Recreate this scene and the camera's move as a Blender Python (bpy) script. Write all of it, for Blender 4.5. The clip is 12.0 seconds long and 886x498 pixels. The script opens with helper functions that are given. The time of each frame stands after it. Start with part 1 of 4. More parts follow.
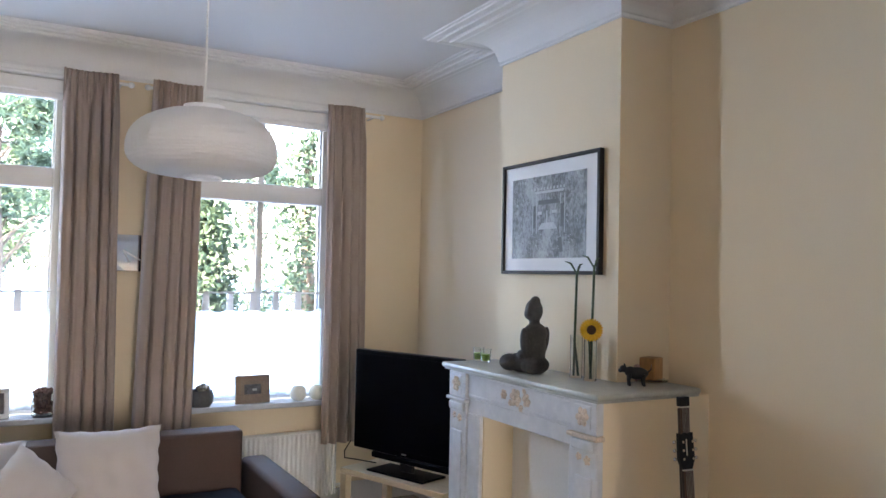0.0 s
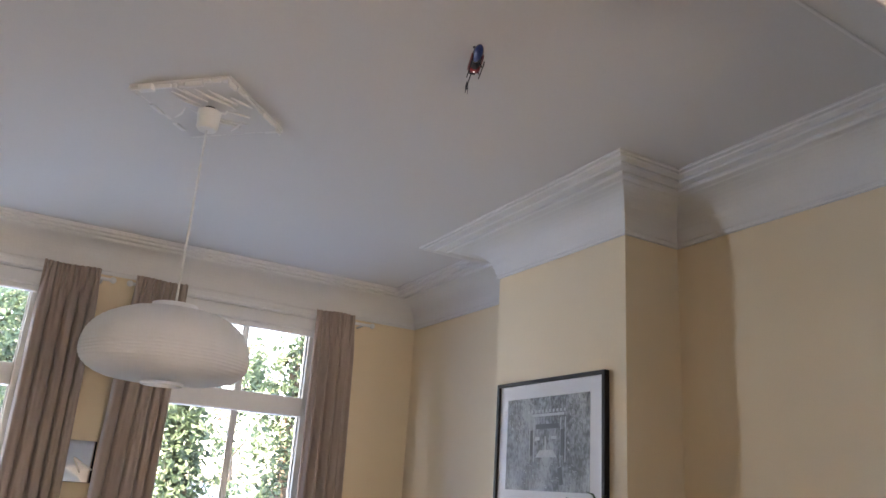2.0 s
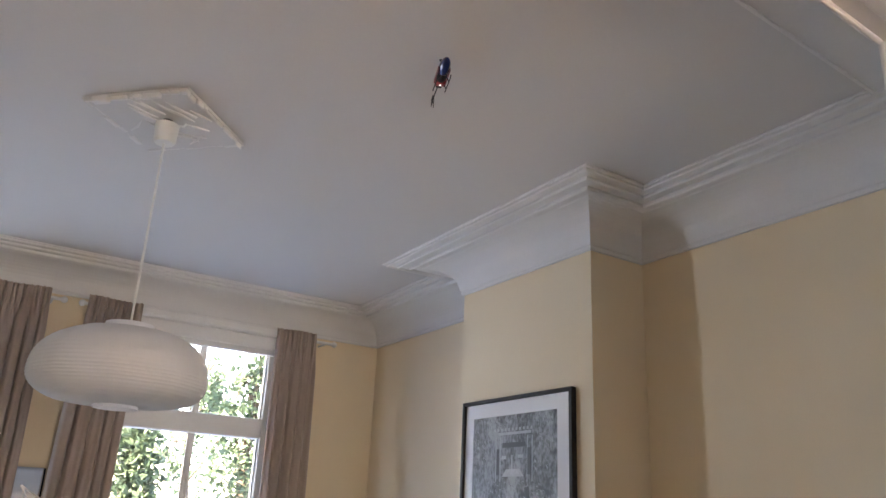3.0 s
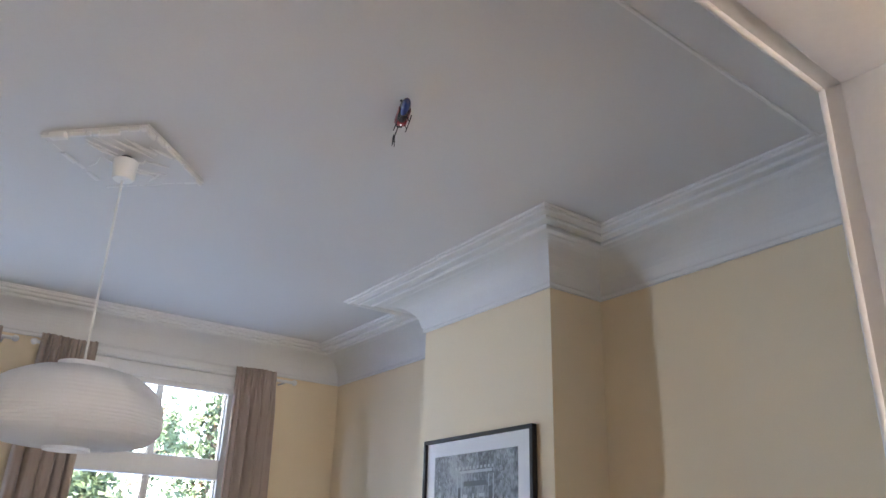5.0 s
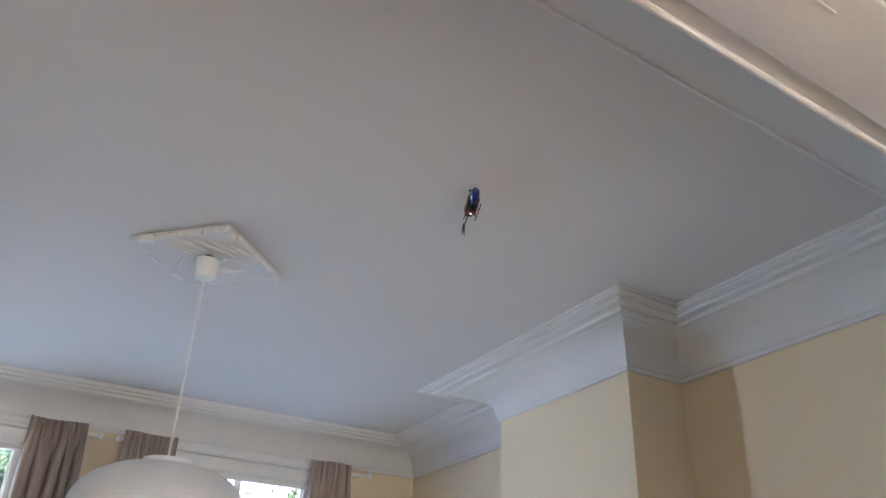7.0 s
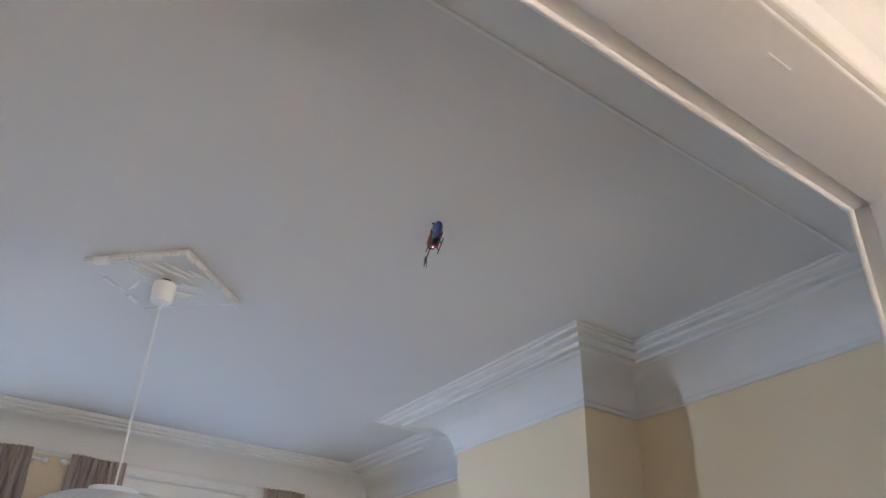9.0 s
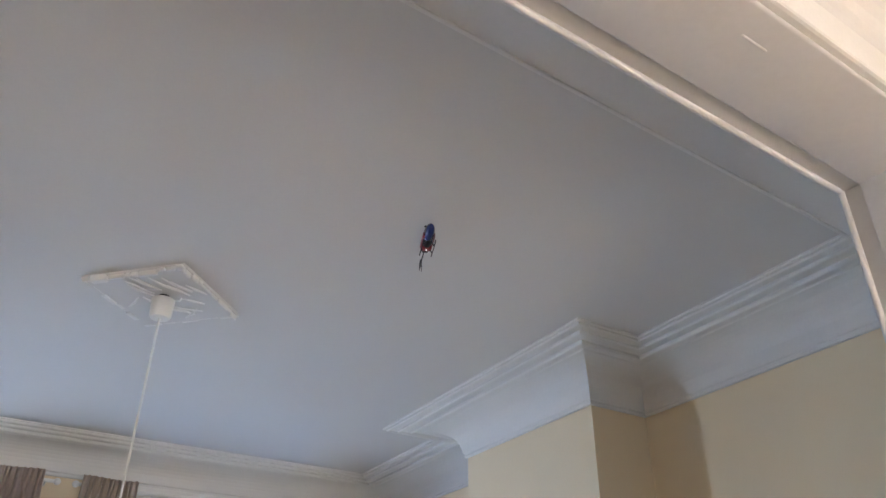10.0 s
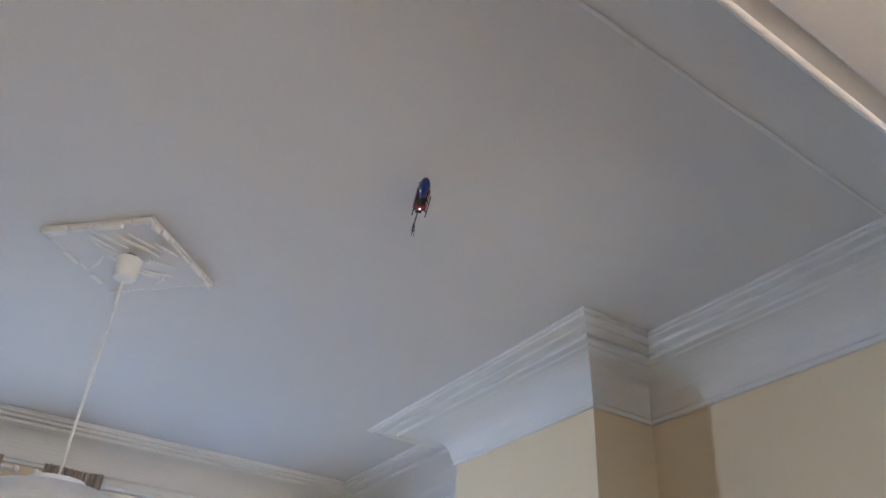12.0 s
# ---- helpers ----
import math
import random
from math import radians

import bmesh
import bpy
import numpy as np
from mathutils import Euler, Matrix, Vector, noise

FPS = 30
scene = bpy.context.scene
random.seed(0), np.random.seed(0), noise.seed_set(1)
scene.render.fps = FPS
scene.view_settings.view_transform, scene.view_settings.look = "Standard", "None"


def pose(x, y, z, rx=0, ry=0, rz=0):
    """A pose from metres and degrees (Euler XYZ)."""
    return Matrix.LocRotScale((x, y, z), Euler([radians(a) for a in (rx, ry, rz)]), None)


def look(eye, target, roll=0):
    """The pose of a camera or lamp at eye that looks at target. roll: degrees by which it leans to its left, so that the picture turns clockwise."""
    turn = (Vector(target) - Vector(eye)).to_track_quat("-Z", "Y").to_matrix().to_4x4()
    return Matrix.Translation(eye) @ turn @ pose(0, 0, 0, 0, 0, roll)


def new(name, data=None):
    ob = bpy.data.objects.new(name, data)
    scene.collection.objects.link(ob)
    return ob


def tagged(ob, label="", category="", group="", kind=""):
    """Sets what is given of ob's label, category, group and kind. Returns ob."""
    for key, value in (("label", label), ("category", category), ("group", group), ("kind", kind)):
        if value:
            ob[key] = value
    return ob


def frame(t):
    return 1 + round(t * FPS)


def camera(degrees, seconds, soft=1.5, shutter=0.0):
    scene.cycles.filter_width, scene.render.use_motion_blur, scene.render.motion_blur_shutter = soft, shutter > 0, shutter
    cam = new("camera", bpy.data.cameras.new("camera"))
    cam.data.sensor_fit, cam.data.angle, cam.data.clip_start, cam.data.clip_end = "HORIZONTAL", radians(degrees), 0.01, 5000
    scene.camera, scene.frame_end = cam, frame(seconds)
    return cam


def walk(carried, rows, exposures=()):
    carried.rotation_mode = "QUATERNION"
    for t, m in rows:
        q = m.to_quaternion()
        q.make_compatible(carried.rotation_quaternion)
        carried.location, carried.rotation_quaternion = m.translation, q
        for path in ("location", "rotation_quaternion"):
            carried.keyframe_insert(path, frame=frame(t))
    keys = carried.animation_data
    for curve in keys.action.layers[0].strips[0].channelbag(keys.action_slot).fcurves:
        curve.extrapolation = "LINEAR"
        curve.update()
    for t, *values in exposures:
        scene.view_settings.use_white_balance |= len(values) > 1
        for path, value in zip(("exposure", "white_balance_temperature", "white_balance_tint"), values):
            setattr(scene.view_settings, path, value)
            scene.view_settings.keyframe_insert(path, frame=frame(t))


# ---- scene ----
cam = camera(60.4, 12.0)
PATH = [
    (0, (0.04, 0.051, 1.71), (1.013, 1.797, 1.781), 1.2),
    (0.5, (0.077, 0.046, 1.724), (0.925, 1.84, 1.971), 1.7),
    (1, (0.022, 0.079, 1.745), (0.832, 1.863, 2.143), 2.6),
    (1.5, (0.024, 0.189, 1.752), (0.925, 1.902, 2.256), 4.0),
    (2, (0.18, 0.298, 1.774), (1.104, 1.963, 2.385), 3.9),
    (2.5, (0.189, 0.353, 1.781), (1.163, 1.977, 2.424), 2.7),
    (4.5, (0.182, 0.33, 1.785), (1.229, 1.87, 2.516), 2.9),
    (5, (0.186, 0.329, 1.781), (1.246, 1.848, 2.534), 1.8),
    (5.5, (0.178, 0.339, 1.785), (1.22, 1.872, 2.537), 1.3),
    (6, (0.174, 0.347, 1.771), (1.135, 1.906, 2.574), 0.5),
    (6.5, (0.161, 0.337, 1.776), (1.034, 1.9, 2.667), 0.6),
    (7, (0.162, 0.329, 1.777), (1.019, 1.865, 2.73), 2.1),
    (9, (0.158, 0.314, 1.799), (1.078, 1.773, 2.812), 2.4),
    (9.5, (0.172, 0.31, 1.793), (1.093, 1.76, 2.819), 2.2),
    (10, (0.22, 0.298, 1.789), (1.107, 1.764, 2.82), 0.4),
    (10.5, (0.277, 0.291, 1.783), (1.11, 1.79, 2.812), 0.1),
    (11, (0.294, 0.3, 1.776), (1.119, 1.798, 2.813), 0.4),
    (11.5, (0.361, 0.345, 1.766), (1.176, 1.849, 2.803), -0.1),
    (12, (0.422, 0.566, 1.752), (1.277, 2.003, 2.849), 3.6),
]
walk(cam, [(t, look(eye, target, roll)) for t, eye, target, roll in PATH],
     [(0.0, 4.68, 7350, 16), (0.8, 4.30, 7850, 17), (1.5, 4.29, 8150, 19), (2.5, 4.27, 8450, 20), (4.5, 4.53, 7500, 17), (7.0, 4.50, 7350, 14), (12.0, 4.50, 7350, 14)])

# ---- world, sun, exposure ----
SUN_UP, SUN_ROUND = radians(44), radians(243)
world = bpy.data.worlds.new("world")
scene.world = world
world.use_nodes = True
sky = world.node_tree.nodes.new("ShaderNodeTexSky")
sky.sky_type, sky.sun_disc, sky.sun_elevation, sky.sun_rotation = "NISHITA", False, SUN_UP, SUN_ROUND
background = world.node_tree.nodes["Background"]
background.inputs["Strength"].default_value = 0.15
world.node_tree.links.new(sky.outputs["Color"], background.inputs["Color"])
sun = new("sun", bpy.data.lights.new("sun", "SUN"))
sun.data.energy, sun.data.angle, sun.data.color = 3.2, radians(0.6), (1.0, 0.95, 0.87)
to_sun = Vector((math.sin(SUN_ROUND) * math.cos(SUN_UP), math.cos(SUN_ROUND) * math.cos(SUN_UP), math.sin(SUN_UP)))
sun.matrix_world = look(to_sun * 20, (0, 0, 0))
# lamps added for the sky's light in the lower openings, behind the half curtains
for x, watts in ((-0.235, 0.14), (1.555, 0.48)):
    daylight = new("window_sky_lamp", bpy.data.lights.new("window_sky_lamp", "AREA"))
    daylight.data.shape, daylight.data.size, daylight.data.size_y = "RECTANGLE", 0.88, 0.56
    daylight.data.energy, daylight.data.color = watts, (0.24, 0.52, 1.0)
    daylight.matrix_world = look((x, 5.66, 1.13), (x, 0.0, 1.13))
# strip lamp added in the first window's far edge for the north-west sky
daylight = new("window_sky_lamp", bpy.data.lights.new("window_sky_lamp", "AREA"))
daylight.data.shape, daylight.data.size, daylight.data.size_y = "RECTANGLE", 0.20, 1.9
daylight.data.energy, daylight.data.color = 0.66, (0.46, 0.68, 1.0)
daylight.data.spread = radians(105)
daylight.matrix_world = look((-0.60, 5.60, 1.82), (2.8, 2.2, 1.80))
# strip lamp added in the second window's near edge to brighten the recess
daylight = new("window_sky_lamp", bpy.data.lights.new("window_sky_lamp", "AREA"))
daylight.data.shape, daylight.data.size, daylight.data.size_y = "RECTANGLE", 0.03, 1.9
daylight.data.energy, daylight.data.color, daylight.data.spread = 0.12, (0.36, 0.54, 1.0), radians(80)
daylight.matrix_world = look((1.125, 5.565, 1.82), (2.82, 4.3, 1.82))
# lamp added for the daylight in the back room's garden doors, out of view
daylight = new("door_sky_lamp", bpy.data.lights.new("door_sky_lamp", "AREA"))
daylight.data.shape, daylight.data.size, daylight.data.size_y = "RECTANGLE", 1.34, 2.2
daylight.data.energy, daylight.data.color = 2.7, (1.0, 0.95, 0.91)
daylight.matrix_world = look((0.83, -3.82, 1.25), (0.83, 4.0, 1.25))


# ---- materials ----
def material(name, colour, rough=0.6, metal=0.0, vary=0.12, scale=6.0, fine=60.0, bump=0.1, depth=0.002, translucent=0.0,
             stretch=(1, 1, 1), tint=None, per="", coat=0.0, sheen=0.0, sharp=0.0, sheer=0.0):
    """Two scales of noise over a base colour, fine relief, and optional spread from piece to piece."""
    m = bpy.data.materials.new(name)
    m.use_nodes = True
    nodes, link = m.node_tree.nodes, m.node_tree.links.new
    shader, out = nodes["Principled BSDF"], nodes["Material Output"]
    place = nodes.new("ShaderNodeTexCoord")
    mapping = nodes.new("ShaderNodeMapping")
    mapping.inputs["Scale"].default_value = stretch
    link(place.outputs["Object"], mapping.inputs["Vector"])
    big, small = nodes.new("ShaderNodeTexNoise"), nodes.new("ShaderNodeTexNoise")
    for n, s, d in ((big, scale, 3), (small, fine, 5)):
        n.inputs["Scale"].default_value, n.inputs["Detail"].default_value = s, d
        link(mapping.outputs["Vector"], n.inputs["Vector"])
    both = nodes.new("ShaderNodeMath")
    both.operation = "ADD"
    link(big.outputs["Fac"], both.inputs[0])
    link(small.outputs["Fac"], both.inputs[1])
    drive = both.outputs[0]
    if per:
        if per == "island":
            chance = nodes.new("ShaderNodeNewGeometry").outputs["Random Per Island"]
        else:
            chance = nodes.new("ShaderNodeObjectInfo").outputs["Random"]
        more = nodes.new("ShaderNodeMath")
        more.operation = "ADD"
        link(drive, more.inputs[0])
        link(chance, more.inputs[1])
        drive = more.outputs[0]
    reach = nodes.new("ShaderNodeMapRange")
    reach.inputs["From Min"].default_value = 0.55 + sharp
    reach.inputs["From Max"].default_value = 2.35 if per else 1.45 - sharp
    link(drive, reach.inputs["Value"])
    mix = nodes.new("ShaderNodeMix")
    mix.data_type = "RGBA"
    low = [c * (1 - vary) for c in colour]
    high = tint if tint else [min(1, c * (1 + vary)) for c in colour]
    mix.inputs["A"].default_value, mix.inputs["B"].default_value = (*low, 1), (*high, 1)
    link(reach.outputs["Result"], mix.inputs["Factor"])
    link(mix.outputs["Result"], shader.inputs["Base Color"])
    shader.inputs["Roughness"].default_value, shader.inputs["Metallic"].default_value = rough, metal
    shader.inputs["Coat Weight"].default_value = coat
    shader.inputs["Sheen Weight"].default_value = sheen
    if bump:
        relief = nodes.new("ShaderNodeBump")
        relief.inputs["Strength"].default_value, relief.inputs["Distance"].default_value = bump, depth
        link(both.outputs[0], relief.inputs["Height"])
        link(relief.outputs["Normal"], shader.inputs["Normal"])
    if translucent:
        thin, blend = nodes.new("ShaderNodeBsdfTranslucent"), nodes.new("ShaderNodeMixShader")
        link(mix.outputs["Result"], thin.inputs["Color"])
        blend.inputs["Fac"].default_value = translucent
        link(shader.outputs["BSDF"], blend.inputs[1])
        link(thin.outputs["BSDF"], blend.inputs[2])
        link(blend.outputs["Shader"], out.inputs["Surface"])
        if sheer:
            gaps, weave = nodes.new("ShaderNodeBsdfTransparent"), nodes.new("ShaderNodeMixShader")
            weave.inputs["Fac"].default_value = sheer
            link(blend.outputs["Shader"], weave.inputs[1])
            link(gaps.outputs["BSDF"], weave.inputs[2])
            link(weave.outputs["Shader"], out.inputs["Surface"])
    return m


def clear_glass(name, colour=(1, 1, 1), rough=0.0):
    m = bpy.data.materials.new(name)
    m.use_nodes = True
    shader = m.node_tree.nodes["Principled BSDF"]
    shader.inputs["Base Color"].default_value = (*colour, 1)
    shader.inputs["Transmission Weight"].default_value, shader.inputs["Roughness"].default_value = 1.0, rough
    shader.inputs["IOR"].default_value = 1.45
    return m


CREAM = material("cream wall paint", (0.84, 0.695, 0.495), 0.75, vary=0.035, scale=1.3, fine=180, bump=0.12, depth=0.001)
WHITE = material("white ceiling paint", (0.67, 0.66, 0.655), 0.8, vary=0.03, scale=0.9, fine=150, bump=0, depth=0.001)
PLASTER = material("white plaster moulding paint", (0.77, 0.76, 0.75), 0.7, vary=0.03, scale=3, fine=90, bump=0)
GLOSS = material("white gloss woodwork", (0.82, 0.81, 0.79), 0.32, vary=0.04, scale=4, fine=70, bump=0.05, depth=0.001)
CASING = material("pinkish white casing paint", (0.70, 0.69, 0.70), 0.4, vary=0.04, scale=5, fine=60, bump=0.08, depth=0.001)
GLASS = clear_glass("window glass")
CURTAIN = material("taupe cotton curtain", (0.47, 0.375, 0.32), 0.9, vary=0.05, scale=3, fine=400, bump=0.25, depth=0.0006, translucent=0.22, sheen=0.2)
VOILE = material("white voile", (0.88, 0.89, 0.90), 0.9, vary=0.03, scale=5, fine=300, bump=0.1, depth=0.0005, translucent=0.92, sheer=0.35)
HEM = material("folded white voile hem", (0.84, 0.81, 0.78), 0.9, vary=0.04, scale=8, fine=300, bump=0.1, depth=0.0005, translucent=0.55)
PAPER = material("white rice paper", (0.94, 0.94, 0.945), 0.8, vary=0.02, scale=8, fine=120, bump=0.05, depth=0.0006, translucent=0.55)
WHITE_PLASTIC = material("white plastic", (0.8, 0.8, 0.77), 0.4, vary=0.03, bump=0.02)
FLOORING = material("oak floor", (0.37, 0.30, 0.24), 0.4, vary=0.25, scale=3, fine=40, stretch=(1, 0.1, 1), bump=0.1)
SILLSTONE = material("pale grey marble sill", (0.56, 0.58, 0.62), 0.25, vary=0.12, scale=5, fine=30, bump=0.03, coat=0.3)
MARBLE = material("white and grey marble", (0.585, 0.595, 0.615), 0.3, vary=0.1, scale=5, fine=22, bump=0.05, coat=0.3, tint=(0.72, 0.72, 0.73))
SLAB = material("greenish grey marble slab", (0.40, 0.42, 0.395), 0.28, vary=0.12, scale=6, fine=26, bump=0.04, coat=0.3, tint=(0.52, 0.53, 0.50))
TERRACOTTA = material("worn brownish carving", (0.66, 0.53, 0.42), 0.6, vary=0.25, scale=30, fine=120, bump=0.3)
BARK = material("grey brown bark", (0.13, 0.10, 0.075), 0.9, vary=0.4, scale=6, fine=40, stretch=(1, 1, 0.3), bump=0.6, depth=0.01)
LEAF = material("green leaves", (0.036, 0.070, 0.038), 0.5, vary=0.4, scale=0.7, fine=9, bump=0, translucent=0.25, tint=(0.115, 0.18, 0.105), per="island")
# blue put into the paving so light bounced to the ceiling turns bluish
PAVING = material("paving with added blue for bounce", (0.14, 0.205, 0.32), 0.85, vary=0.15, scale=0.8, fine=25, bump=0.3, depth=0.01)
BOUNCE_SLAB = material("pale bounce slab", (0.62, 0.585, 0.55), 0.85, vary=0.12, scale=1.5, fine=25, bump=0.2)
BRICK = material("red brown brick face", (0.30, 0.16, 0.11), 0.8, vary=0.25, scale=3, fine=40, bump=0.3)


# ---- building helpers ----
def box(bm, x0, x1, y0, y1, z0, z1, bevel=0.0, segments=2):
    made = bmesh.ops.create_cube(bm, size=1.0, matrix=Matrix.Translation(((x0 + x1) / 2, (y0 + y1) / 2, (z0 + z1) / 2)) @ Matrix.Diagonal((abs(x1 - x0), abs(y1 - y0), abs(z1 - z0), 1)))
    if bevel:
        edges = {e for v in made["verts"] for e in v.link_edges}
        bmesh.ops.bevel(bm, geom=list(edges), offset=bevel, segments=segments, affect="EDGES", profile=0.5)
    return made["verts"]


def lathe(bm, profile, steps=32, centre=(0, 0, 0), ripple=None):
    """Turn (radius, height) pairs round a vertical line."""
    rings = []
    for r, z in profile:
        ring = []
        for i in range(steps):
            a = 2 * math.pi * i / steps
            k = ripple(a, r, z) if ripple else 1.0
            ring.append(bm.verts.new((centre[0] + r * k * math.cos(a), centre[1] + r * k * math.sin(a), centre[2] + z)))
        rings.append(ring)
    for a, b in zip(rings, rings[1:]):
        for i in range(steps):
            bm.faces.new((a[i], a[(i + 1) % steps], b[(i + 1) % steps], b[i]))
    return rings


def capped(bm, rings):
    bm.faces.new(list(reversed(rings[0])))
    bm.faces.new(rings[-1])


def tube(bm, points, radii, steps=8):
    """A round rod through points, with a radius at each; closed at both ends."""
    points = [Vector(p) for p in points]
    if not hasattr(radii, "__len__"):
        radii = [radii] * len(points)
    rings = []
    for i, p in enumerate(points):
        d = (points[min(i + 1, len(points) - 1)] - points[max(i - 1, 0)]).normalized()
        u = d.cross(Vector((0, 0, 1)) if abs(d.z) < 0.9 else Vector((1, 0, 0))).normalized()
        v = d.cross(u)
        rings.append([bm.verts.new(p + radii[i] * (math.cos(2 * math.pi * k / steps) * u + math.sin(2 * math.pi * k / steps) * v)) for k in range(steps)])
    for a, b in zip(rings, rings[1:]):
        for k in range(steps):
            bm.faces.new((a[k], a[(k + 1) % steps], b[(k + 1) % steps], b[k]))
    capped(bm, rings)


def blob(bm, centre, size, turn=(0, 0, 0), u=16, v=10):
    bmesh.ops.create_uvsphere(bm, u_segments=u, v_segments=v, radius=1.0, matrix=pose(*centre, *turn) @ Matrix.Diagonal((*size, 1)))


def mesh_of(name, bm, mat, smooth=False):
    bmesh.ops.recalc_face_normals(bm, faces=bm.faces)
    data = bpy.data.meshes.new(name)
    bm.to_mesh(data)
    bm.free()
    data.materials.append(mat)
    if smooth:
        data.polygons.foreach_set("use_smooth", [True] * len(data.polygons))
        data.set_sharp_from_angle(angle=radians(40))
    return data


def part(name, bm, mat, parent=None, label="", smooth=False):
    ob = new(name, mesh_of(name, bm, mat, smooth))
    ob.parent = parent
    return tagged(ob, label)


def thing(name, label, category, at=(0, 0, 0), turn=0, group="", kind=""):
    ob = new(name)
    ob.matrix_world = pose(*at, 0, 0, turn)
    ob.empty_display_size = 0.1
    return tagged(ob, label, category, group, kind)


def boxes(name, mat, parent, *sizes, bevel=0.0, label=""):
    bm = bmesh.new()
    for s in sizes:
        box(bm, *s, bevel=bevel)
    return part(name, bm, mat, parent, label)


def setting(name, label, category, mat, *sizes, bevel=0.0):
    return tagged(boxes(name, mat, None, *sizes, bevel=bevel), label, category, kind="structure")


# ---- the two rooms ----
WEST, EAST, NORTH, SOUTH, CEIL = -1.51, 2.817, 5.41, -3.6, 3.15
BREAST_X, BREAST_S, BREAST_N = 2.486, 2.755, 3.765
RAIL = 2.948
SOFFIT, JAMB_E, JAMB_W = 2.874, 1.85, -0.55
PIVOT_Y, SKEW = 1.052, 3.0
SILL_Z, HEAD_Z = 0.80, 2.85
DOORS = 0.13
WINDOWS = ((-0.74, 0.27), (1.05, 2.06))

setting("floor", "oiled oak floorboards running through both rooms", "floor", FLOORING, (WEST - 0.2, EAST + 0.2, SOUTH - 0.3, NORTH + 0.3, -0.12, 0.0))
setting("ceiling", "smooth white painted plaster ceiling", "ceiling", WHITE, (WEST - 0.2, EAST + 0.2, SOUTH - 0.3, NORTH + 0.3, CEIL, CEIL + 0.2))
setting("wall_east", "cream painted plaster wall beside the chimney breast", "wall", CREAM, (EAST, EAST + 0.2, SOUTH - 0.3, NORTH + 0.3, 0, CEIL))
setting("wall_west", "cream painted plaster wall", "wall", CREAM, (WEST - 0.2, WEST, SOUTH - 0.3, NORTH + 0.3, 0, CEIL))
T = 0.3
(a0, a1), (b0, b1) = WINDOWS
setting("wall_north", "cream painted plaster wall with two tall windows", "wall", CREAM,
        (WEST, a0, NORTH, NORTH + T, 0, CEIL), (a1, b0, NORTH, NORTH + T, 0, CEIL), (b1, EAST, NORTH, NORTH + T, 0, CEIL),
        (a0, a1, NORTH, NORTH + T, 0, SILL_Z - 0.04), (b0, b1, NORTH, NORTH + T, 0, SILL_Z - 0.04),
        (a0, a1, NORTH, NORTH + T, HEAD_Z, CEIL), (b0, b1, NORTH, NORTH + T, HEAD_Z, CEIL))
setting("wall_south", "white painted plaster wall with tall glazed garden doors", "wall", WHITE,
        (WEST, DOORS, SOUTH - T, SOUTH, 0, CEIL), (DOORS + 1.4, EAST, SOUTH - T, SOUTH, 0, CEIL), (DOORS, DOORS + 1.4, SOUTH - T, SOUTH, 2.4, CEIL), (DOORS, DOORS + 1.4, SOUTH - T, SOUTH, 0, 0.12))
breast = setting("chimney_breast", "cream painted chimney breast above the mantelpiece", "chimney breast", CREAM, (BREAST_X, EAST + 0.02, BREAST_S, BREAST_N, 1.20, CEIL))
for y0, y1 in ((2.51, 2.62), (3.43, 3.764)):
    boxes("hearth_cheek", CREAM, breast, (2.19, EAST + 0.01, y0, y1, 0, 1.195))
boxes("hearth_wall", CREAM, breast, (2.42, EAST + 0.01, 2.62, 3.43, 0, 1.195))
boxes("hearth_lintel", CREAM, breast, (2.19, 2.42, 2.62, 3.43, 1.0, 1.195))

# unseen block added in place of storeys above, to shade the street side
setting("shade_block", "unseen red brown block added above the rooms to shade the street side", "house", BRICK, (WEST - 7, EAST + 7, SOUTH - 0.3, NORTH + 0.3, CEIL + 0.201, 8.6))

# the wall between the rooms, with a wide opening
partition = tagged(new("wall_partition"), "white painted wall with a wide cased opening between the rooms", "wall", kind="structure")
partition.matrix_world = pose(JAMB_E, PIVOT_Y, 0, 0, 0, SKEW)
span = JAMB_E - JAMB_W
bm = bmesh.new()
box(bm, 0.0, 1.1, -0.205, 0.002, 0, CEIL, bevel=0.006, segments=3)
box(bm, -span - 1.1, -span, -0.205, 0.002, 0, CEIL, bevel=0.006, segments=3)
box(bm, -span - 0.001, 0.001, -0.2045, 0.0015, SOFFIT, CEIL, bevel=0.006, segments=3)
part("wall_face", bm, CASING, partition, smooth=True)
for name, size in (("casing_head", (-span - 0.1, 0.1, 0.001, 0.05, SOFFIT + 0.011, SOFFIT + 0.1)), ("casing_east", (0.011, 0.1, 0.001, 0.05, 0, SOFFIT + 0.010)), ("casing_west", (-span - 0.1, -span - 0.011, 0.001, 0.05, 0, SOFFIT + 0.010))):
    bm = bmesh.new()
    box(bm, *size, bevel=0.004, segments=3)
    part(name, bm, CASING, partition, smooth=True)
bm = bmesh.new()
tube(bm, [(-span + 0.002, 0.051, SOFFIT + 0.009), (-0.002, 0.051, SOFFIT + 0.009)], 0.008, 12)
part("head_bead", bm, CASING, partition, smooth=True)
for x in (0.009, -span - 0.009):
    bm = bmesh.new()
    tube(bm, [(x, 0.051, 0), (x, 0.051, SOFFIT + 0.010)], 0.008, 12)
    part("jamb_bead", bm, CASING, partition, smooth=True)
bm = bmesh.new()
box(bm, -span - 0.12, 0.12, -0.225, -0.198, SOFFIT + 0.008, SOFFIT + 0.12, bevel=0.008)
box(bm, 0.008, 0.12, -0.225, -0.198, 0, SOFFIT + 0.007, bevel=0.008)
